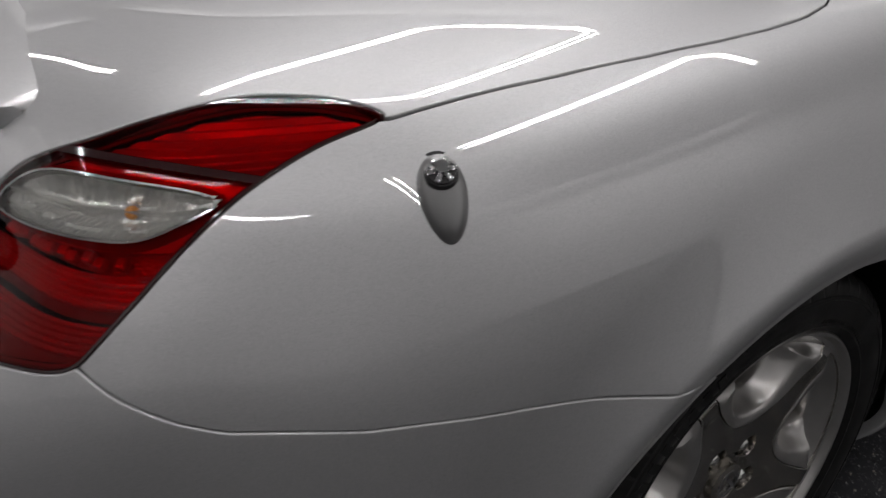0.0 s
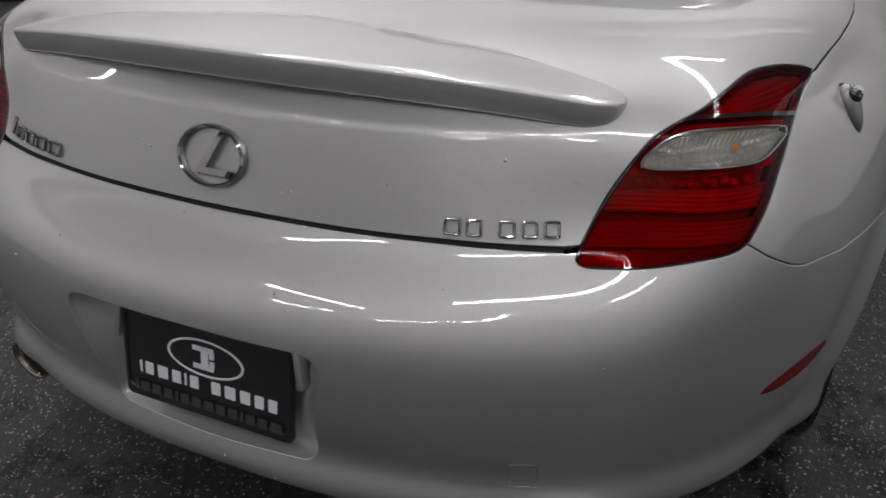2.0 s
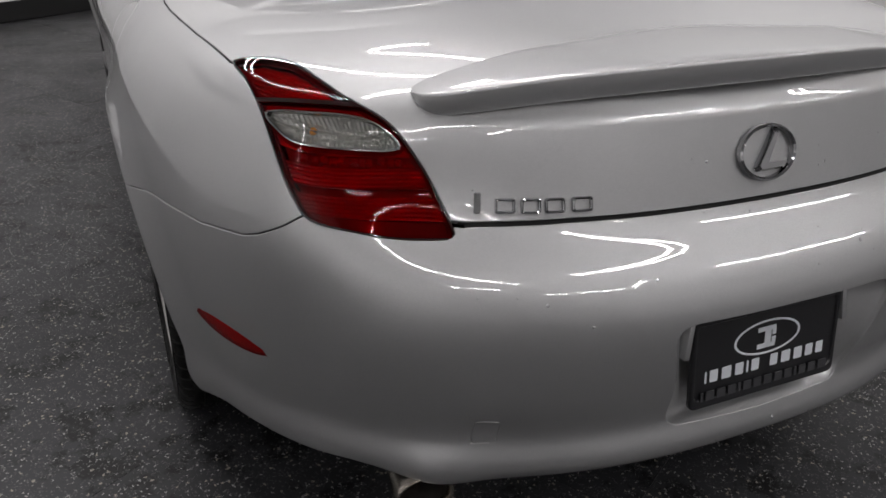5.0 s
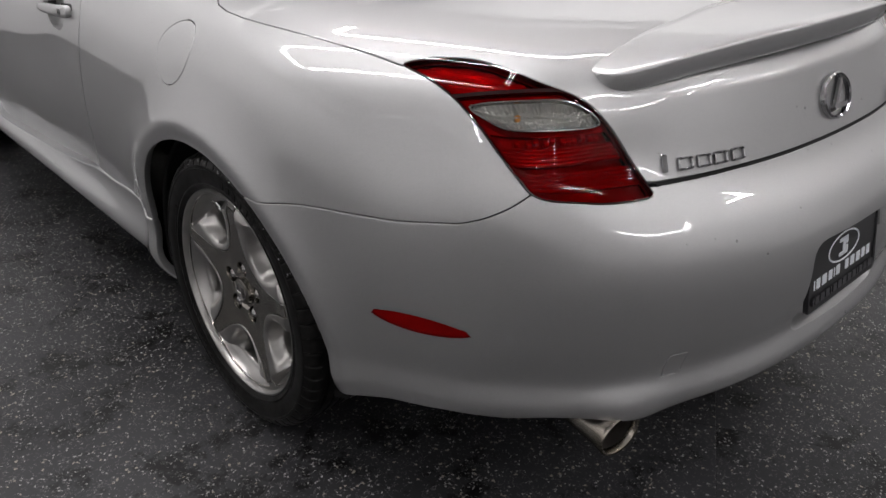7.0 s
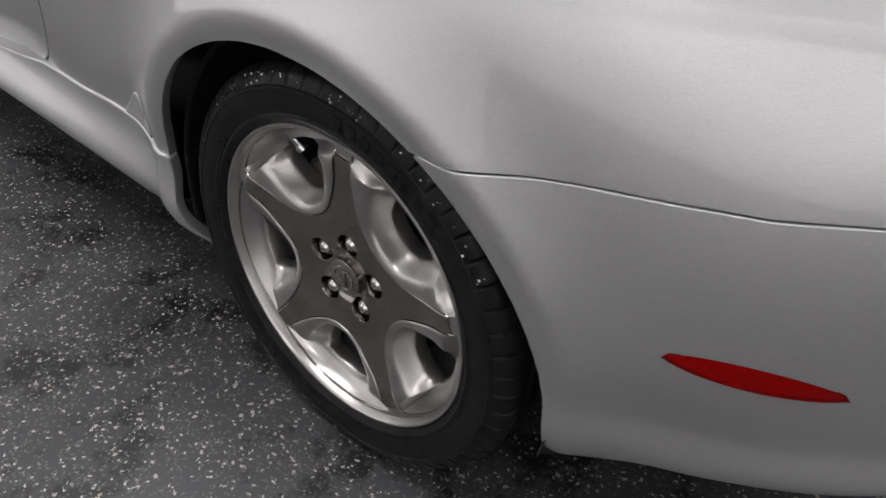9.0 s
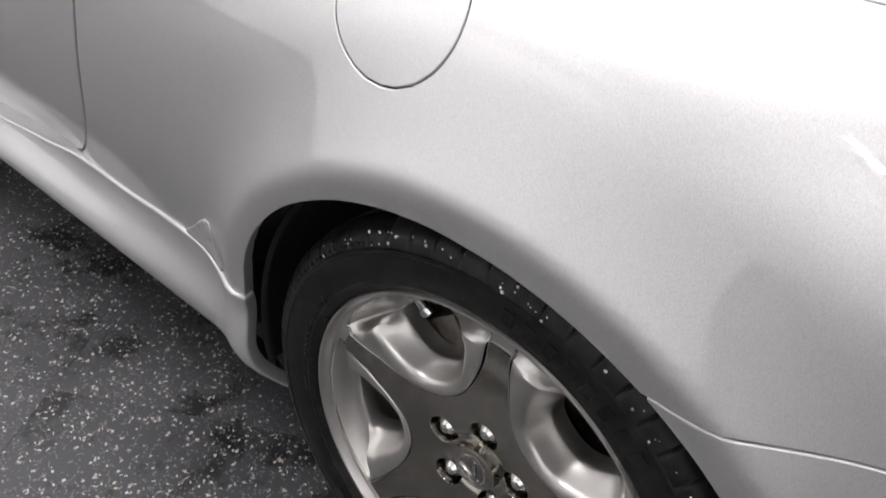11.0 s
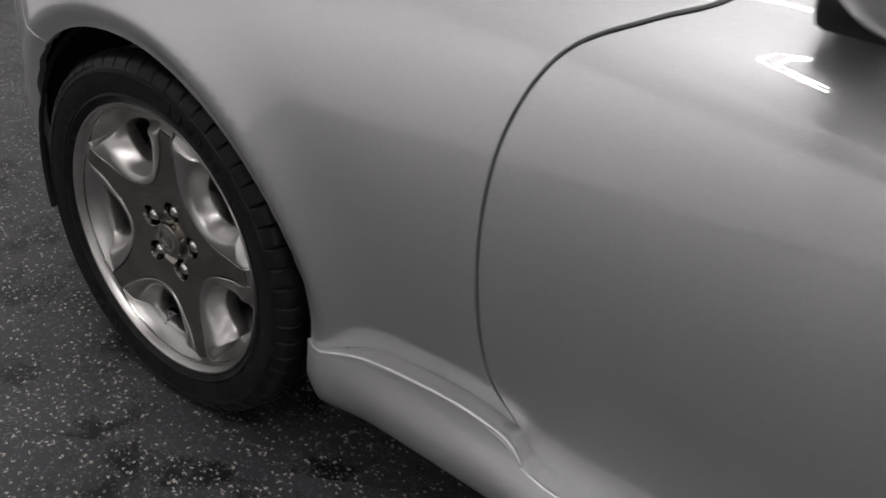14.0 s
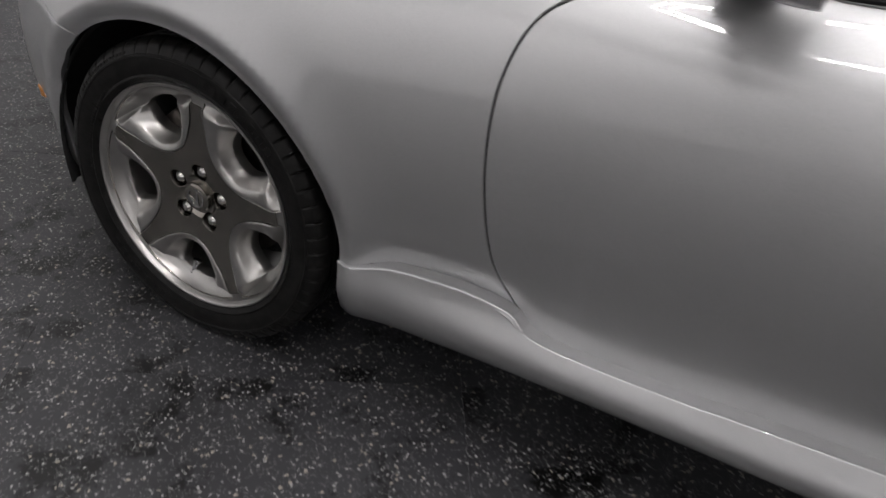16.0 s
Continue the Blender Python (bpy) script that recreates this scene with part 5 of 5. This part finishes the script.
def strip(name, path, section, mat, parent, label="", side=1):
    """A long moulding: the section (outwards, up) swept along a path."""
    p = np.array(path) * (side, 1, 1)
    rows = []
    for i in range(len(p)):
        t = p[min(i + 1, len(p) - 1)] - p[max(i - 1, 0)]
        o = np.array((t[1], -t[0], 0)) / (np.hypot(t[0], t[1]) + 1e-9)
        o = o if o[0] * side > 0 else -o
        rows += [p[i] + o * a + np.array((0, 0, b)) for a, b in section]
    k = len(section)
    f = [(i * k + j, i * k + (j + 1) % k, (i + 1) * k + (j + 1) % k, (i + 1) * k + j) for i in range(len(p) - 1) for j in range(k)]
    f += [tuple(range(k))[::-1], tuple(range(len(rows) - k, len(rows)))]
    return from_arrays(name, rows, f, mat, parent, label, False)


def build_glass(side, door_):
    belt = spline(BELT, 6)
    front = belt[belt[:, 1] >= 1.679]
    rear = np.vstack([belt[belt[:, 1] < 1.673], [(.741, 1.676, .988)]])
    for line, parent in ((front, door_), (rear, car)):
        strip("belt_seal", line, [(.009, -.008), (.011, .002), (.009, .008), (.004, .0115), (-.004, .0125), (-.012, .010), (-.014, -.014)], SEAL, parent, "black rubber belt seal", side)
        strip("belt_trim", line, [(.0098, -.006), (.0114, -.0032), (.0112, -.0022), (.009, -.004)], SATIN, parent, "thin satin trim", side)
        strip("inner_seal", line, [(-.014, .003), (-.02, .012), (-.045, .014), (-.052, .006), (-.050, -.02), (-.014, -.02)], SEAL, parent, "dark inner sill of the window", side)
    # pillars and roof rail
    rail = spline([(.70, 2.80, .955), (.655, 2.60, 1.10), (.60, 2.38, 1.235), (.565, 2.15, 1.290), (.560, 1.90, 1.300), (.570, 1.70, 1.268), (.52, 1.53, 1.190), (.44, 1.43, 1.085), (.36, 1.392, .985)], 6)
    strip("roof_rail", rail, [(.012, -.014), (.022, .004), (.012, .022), (-.02, .026), (-.034, .006), (-.02, -.018)], PAINT, car, "silver roof rail", side)
    top = spline([(.66, 2.60, 1.09), (.605, 2.38, 1.222), (.572, 2.15, 1.276), (.568, 1.90, 1.284), (.582, 1.70, 1.25)], 6) * (side, 1, 1)
    ys = np.linspace(1.70, 2.60, 24)
    v = []
    for y in ys:
        b = np.array([np.interp(y, front[::1, 1], front[:, k]) for k in range(3)])
        t_ = np.array([np.interp(y, top[::-1, 1], top[::-1, k]) for k in range(3)])
        v += [b * (side, 1, 1) * (.985, 1, 1), t_]
    f = [(2 * i, 2 * i + 2, 2 * i + 3, 2 * i + 1) for i in range(len(ys) - 1)]
    from_arrays("side_glass", v, f, GLASS, door_, "clear side window")

    # small fixed pane behind the door, and the post that closes it
    v = []
    for k in np.linspace(0, 1, 14):
        b = np.array([np.interp(1.395 + .277 * k, belt[:, 1], belt[:, i]) for i in range(3)])
        t_ = np.array([np.interp(1.40 + .275 * k, rail[::-1, 1], rail[::-1, i]) for i in range(3)])
        v += [(b + (-.016, .010, .008)) * (side, 1, 1), t_ * (side * .985, 1, 1)]
    from_arrays("quarter_glass", v, [(2 * i, 2 * i + 2, 2 * i + 3, 2 * i + 1) for i in range(13)], TINTED, car, "dark quarter window")
    post = spline([(.728, 1.683, .992), (.685, 1.690, 1.09), (.630, 1.695, 1.19), (.578, 1.70, 1.262)], 5)
    rows = [q * (side, 1, 1) + np.array((side * dx, dy, 0)) for q in post for dx, dy in ((-.012, -.012), (.004, -.012), (.006, 0), (.004, .010), (-.012, .010))]
    from_arrays("window_post", rows, [(5 * i + j, 5 * i + (j + 1) % 5, 5 * i + 5 + (j + 1) % 5, 5 * i + 5 + j) for i in range(len(post) - 1) for j in range(5)], SEAL, car, "black window post", False)


for side, d in zip((1, -1), doors):
    build_glass(side, d)


def build_roof():
    def bowed(lines, n=24):
        rows = []
        for (x, y, z), bow in lines:
            rows.append([(x * s, y + bow[0] * (1 - s * s), z + bow[1] * (1 - s * s)) for s in np.linspace(-1, 1, n)])
        return np.array(rows).reshape(-1, 3), grid_faces(len(lines), n)
    roof = bowed([((.60, 2.38, 1.250), (.14, .045)), ((.57, 2.15, 1.306), (.03, .045)), ((.562, 1.90, 1.318), (0, .042)), ((.577, 1.68, 1.284), (-.04, .040))])
    from_arrays("roof", *roof, PAINT, car, "silver folding hard roof")
    wind = bowed([((.70, 2.82, .958), (.20, .02)), ((.655, 2.60, 1.112), (.17, .035)), ((.60, 2.385, 1.248), (.14, .045))])
    from_arrays("windscreen", *wind, GLASS, car, "clear windscreen")
    back = bowed([((.574, 1.69, 1.282), (-.04, .040)), ((.52, 1.525, 1.200), (-.045, .03)), ((.44, 1.425, 1.092), (-.035, .02)), ((.36, 1.388, .985), (-.018, .002))])
    from_arrays("rear_window", *back, TINTED, car, "tinted rear window")


build_roof()


# ---- cabin ----
def build_cabin():
    boxed("cabin_floor", pose(0, 2.1, .30), (1.40, 1.5, .04), DASH, car, "dark carpet", .01)
    boxed("rear_bulkhead", pose(0, 1.46, .60, 8, 0, 0), (1.10, .05, .62), CREAM, car, "cream rear bulkhead", .015)
    bm = bmesh.new()
    box(bm, pose(0, 2.86, .80, 12, 0, 0), (1.38, .36, .28), .06)
    dash = smooth_part("dashboard", bm, DASH, car, "dark green-grey dashboard")
    bm = bmesh.new()
    box(bm, pose(-.36, 2.74, .905), (.40, .22, .09), .035)
    smooth_part("dial_hood", bm, DASH, dash)
    bm = bmesh.new()
    box(bm, pose(.30, 2.675, .835, 12, 0, 0), (.66, .02, .085), .006)
    smooth_part("wood_panel", bm, WOOD, dash, "glossy red-brown wood panel")
    bm = bmesh.new()
    box(bm, pose(0, 2.60, .76, -40, 0, 0), (.24, .05, .30), .012)
    stack = smooth_part("centre_stack", bm, WOOD, dash, "wood-faced centre console")
    for k in range(4):
        bm = bmesh.new()
        box(bm, pose(-.075 + .05 * k, 2.575, .80, -40, 0, 0), (.035, .058, .03), .004)
        smooth_part("console_button", bm, BLACK, stack)
    boxed("tunnel", pose(0, 2.15, .52), (.24, .95, .30), CREAM, car, "cream centre tunnel", .03)
    boxed("gear_lever", pose(0, 2.40, .72), (.035, .035, .16), BLACK, car, "", .012)
    # steering wheel
    m = pose(-.37, 2.50, .885, 62, 0, 0)
    bm = bmesh.new()
    ring = []
    for a in np.linspace(0, 2 * np.pi, 48, endpoint=False):
        ring.append([bm.verts.new(m @ Vector(((.178 + .015 * math.cos(b)) * math.cos(a), (.178 + .015 * math.cos(b)) * math.sin(a), .015 * math.sin(b)))) for b in np.linspace(0, 2 * np.pi, 12, endpoint=False)])
    for i in range(48):
        for j in range(12):
            bm.faces.new((ring[i][j], ring[(i + 1) % 48][j], ring[(i + 1) % 48][(j + 1) % 12], ring[i][(j + 1) % 12]))
    wheel = smooth_part("steering_wheel", bm, DASH, car, "dark leather steering wheel", 60)
    bm = bmesh.new()
    bmesh.ops.create_uvsphere(bm, u_segments=28, v_segments=14, radius=1, matrix=m @ pose(0, 0, .01) @ Matrix.Diagonal((.092, .075, .035, 1)))
    smooth_part("wheel_hub", bm, DASH, wheel)
    bm = bmesh.new()
    hoop(bm, m @ pose(0, 0, .044), oval(0, 0, .018, .014), oval(0, 0, .015, .011), .003)
    smooth_part("hub_emblem", bm, CHROME, wheel, "small chrome ring")
    for a in (0, 180, 270):
        bm = bmesh.new()
        box(bm, m @ pose(0, 0, 0, 0, 0, a) @ pose(.12, 0, .002), (.11, .032, .014), .005)
        smooth_part("spoke", bm, DASH, wheel)
    # seats
    for sx in (-.37, .37):
        bm = bmesh.new()
        box(bm, pose(sx, 2.02, .50, 6, 0, 0), (.50, .52, .18), .06)
        seat = smooth_part("seat", bm, CREAM, car, "cream leather seat")
        bm = bmesh.new()
        box(bm, pose(sx, 1.70, .78, 16, 0, 0), (.50, .15, .62), .06)
        smooth_part("backrest", bm, CREAM, seat)
        bm = bmesh.new()
        box(bm, pose(sx, 1.60, 1.10, 14, 0, 0), (.26, .09, .16), .035)
        smooth_part("headrest", bm, CREAM, seat)
        for dx in (-.21, .21):
            bm = bmesh.new()
            box(bm, pose(sx + dx, 2.02, .57, 6, 0, 0), (.09, .50, .13), .035)
            smooth_part("bolster", bm, CREAM, seat)
    # door linings
    for side, d in zip((1, -1), doors):
        bm = bmesh.new()
        box(bm, pose(side * .735, 2.24, .655), (.035, 1.06, .50), .015)
        lining = smooth_part("door_lining", bm, CREAM, d, "cream door lining")
        bm = bmesh.new()
        box(bm, pose(side * .685, 2.30, .735, 0, 0, 0), (.10, .58, .06), .02)
        smooth_part("armrest", bm, CREAM, lining)
        bm = bmesh.new()
        box(bm, pose(side * .712, 2.16, .895), (.016, .62, .05), .006)
        smooth_part("wood_strip", bm, WOOD, lining, "wood strip")
        bm = bmesh.new()
        box(bm, pose(side * .713, 2.455, .842), (.02, .13, .045), .009)
        cup_ = smooth_part("lever_cup", bm, CREAM, lining)
        bm = bmesh.new()
        box(bm, pose(side * .700, 2.455, .842), (.012, .085, .018), .005)
        smooth_part("lever", bm, CHROME, cup_, "chrome door lever")
        for k in range(2):
            bm = bmesh.new()
            box(bm, pose(side * .675, 2.47 + .06 * k, .767), (.018, .03, .008), .003)
            smooth_part("window_switch", bm, BLACK, lining)


build_cabin()


# ---- small fittings on the flanks ----
def skin_patch(name, outline, lift, mat, parent, label="", side=-1):
    """A small raised piece whose outline (y, z) lies on the body's side."""
    bm = bmesh.new()
    o = np.array(outline)
    mid = o.mean(0)
    rows = []
    for k, h in ((1.0, -.004), (.99, lift * .55), (.93, lift * .9), (.80, lift), (0, lift)):
        row = []
        for y, z in (o if k else [mid]):
            y, z = mid[0] + (y - mid[0]) * k, mid[1] + (z - mid[1]) * k
            row.append(bm.verts.new((side * (flank_at(y, z) + h), y, z)))
        rows.append(row)
    n = len(o)
    for a, b in zip(rows[:-1], rows[1:]):
        for i in range(n):
            if len(b) == 1:
                bm.faces.new((a[i], a[(i + 1) % n], b[0]))
            else:
                bm.faces.new((a[i], a[(i + 1) % n], b[(i + 1) % n], b[i]))
    return smooth_part(name, bm, mat, parent, label, 60)


FLANK = skin(60, 120, 30, 4).reshape(-1, 3)
FLANK = FLANK[FLANK[:, 0] > .55]


def flank_at(y, z):
    d = (FLANK[:, 1] - y) ** 2 + (FLANK[:, 2] - z) ** 2
    i = np.argsort(d)[:6]
    w = 1 / (d[i] + 1e-6)
    return float((FLANK[i, 0] * w).sum() / w.sum())


GUSSET = spline([(1.480, .402), (1.445, .432), (1.412, .462), (1.394, .474), (1.380, .470), (1.373, .440), (1.366, .402), (1.40, .396), (1.44, .399)], 4, True)
AMBER_MARK = oval(4.065, .400, .030, .012, 4, 1.2, 28)
for side in (-1, 1):
    skin_patch("sill_gusset", GUSSET, .004, PAINT, car, "", side)
    skin_patch("front_side_marker", AMBER_MARK, .003, AMBER, car, "amber side marker in the front bumper", side)

# scattered water drops on the tail
DROPS = random.Random(7)


# the painted ledge on top of each sill, under the doors
for side in (1, -1):
    ys = np.linspace(1.80, 3.14, 60)
    zs = np.interp(ys, *sill_curve.T)
    xs = np.array([flank_at(y, z - .004) for y, z in zip(ys, zs)])
    xs = np.convolve(np.pad(xs, 2, "edge"), np.ones(5) / 5, "valid")
    strip("sill_ledge", np.stack([xs, ys, zs], -1), [(.0030, -.006), (.0042, -.0030), (.0030, -.0008), (-.002, .0004), (-.038, .0034), (-.038, -.006)], PAINT, car, "narrow painted ledge on the sill", side)


def drop_mesh():
    bm = bmesh.new()
    bmesh.ops.create_icosphere(bm, subdivisions=2, radius=1.0)
    me = bpy.data.meshes.new("water_drop")
    bm.to_mesh(me)
    bm.free()
    me.polygons.foreach_set("use_smooth", [True] * len(me.polygons))
    me.materials.append(WATER)
    return me


DROP = drop_mesh()


def build_drops(target, count, x0, x1, z0, z1):
    inv = target.matrix_world.inverted()
    for _ in range(count):
        x, z = DROPS.uniform(x0, x1), DROPS.uniform(z0, z1)
        ok, place, normal, _ = target.ray_cast(inv @ Vector((x, -1, z)), (0, 1, 0))
        if not ok or normal.y > 0:
            continue
        r = DROPS.choice((.0012, .0016, .002, .0028))
        ob = new("water_drop", DROP)
        ob.parent = target
        ob.matrix_basis = Matrix.Translation(place) @ normal.to_track_quat("Z", "Y").to_matrix().to_4x4() @ Matrix.Diagonal((r, r * DROPS.uniform(.8, 1.4), r * .55, 1))


bpy.context.view_layer.update()
build_drops(rear_bumper, 16, -.62, .62, .60, .73)
build_drops(rear_bumper, 12, -.30, .30, .30, .36)
build_drops(trunk_lid, 12, -.55, .55, .76, .84)


# drops on the shoulder of the left rear tyre
for ob in list(car.children):
    if ob.name.startswith("wheel") and not ob.name.startswith("wheel_") and ob.matrix_world.translation.x < 0 and ob.matrix_world.translation.y < 2:
        for _ in range(44):
            a, k = DROPS.uniform(.5, 2.4), DROPS.random()
            r, x = .3165 - .016 * k, .0990 + .0085 * k
            d = new("water_drop", DROP)
            d.parent = ob
            q = DROPS.choice((.0009, .0012, .0016, .0021))
            d.matrix_basis = Matrix.Translation((x, r * math.cos(a), r * math.sin(a))) @ Matrix.Diagonal((q * .7, q, q, 1))


# ---- floor tiles ----
TILE = .92


def build_tiles():
    bm = bmesh.new()
    box(bm, pose(0, 0, -.0025), (TILE - .0006, TILE - .0006, .005), .0006)
    me = bpy.data.meshes.new("tile")
    bm.to_mesh(me)
    bm.free()
    me.materials.append(FLOOR)
    nx, ny = int((HX1 - HX0) / TILE) + 1, int((HY1 - HY0) / TILE) + 1
    for i in range(nx):
        for j in range(ny):
            ob = new("tile", me)
            ob.parent = floor
            ob.matrix_basis = ROOM @ pose(HX0 + .35 + TILE * i, HY0 + .40 + TILE * j, .0)


build_tiles()


# ---- no part lies deeper than thing, part, piece ----
def lift_up():
    bpy.context.view_layer.update()
    for ob in list(bpy.data.objects):
        while ob.parent and ob.parent.parent and ob.parent.parent.parent:
            place, up = ob.matrix_world.copy(), ob.parent.parent
            ob.parent = up
            ob.matrix_parent_inverse = up.matrix_world.inverted()
            ob.matrix_basis = place


lift_up()
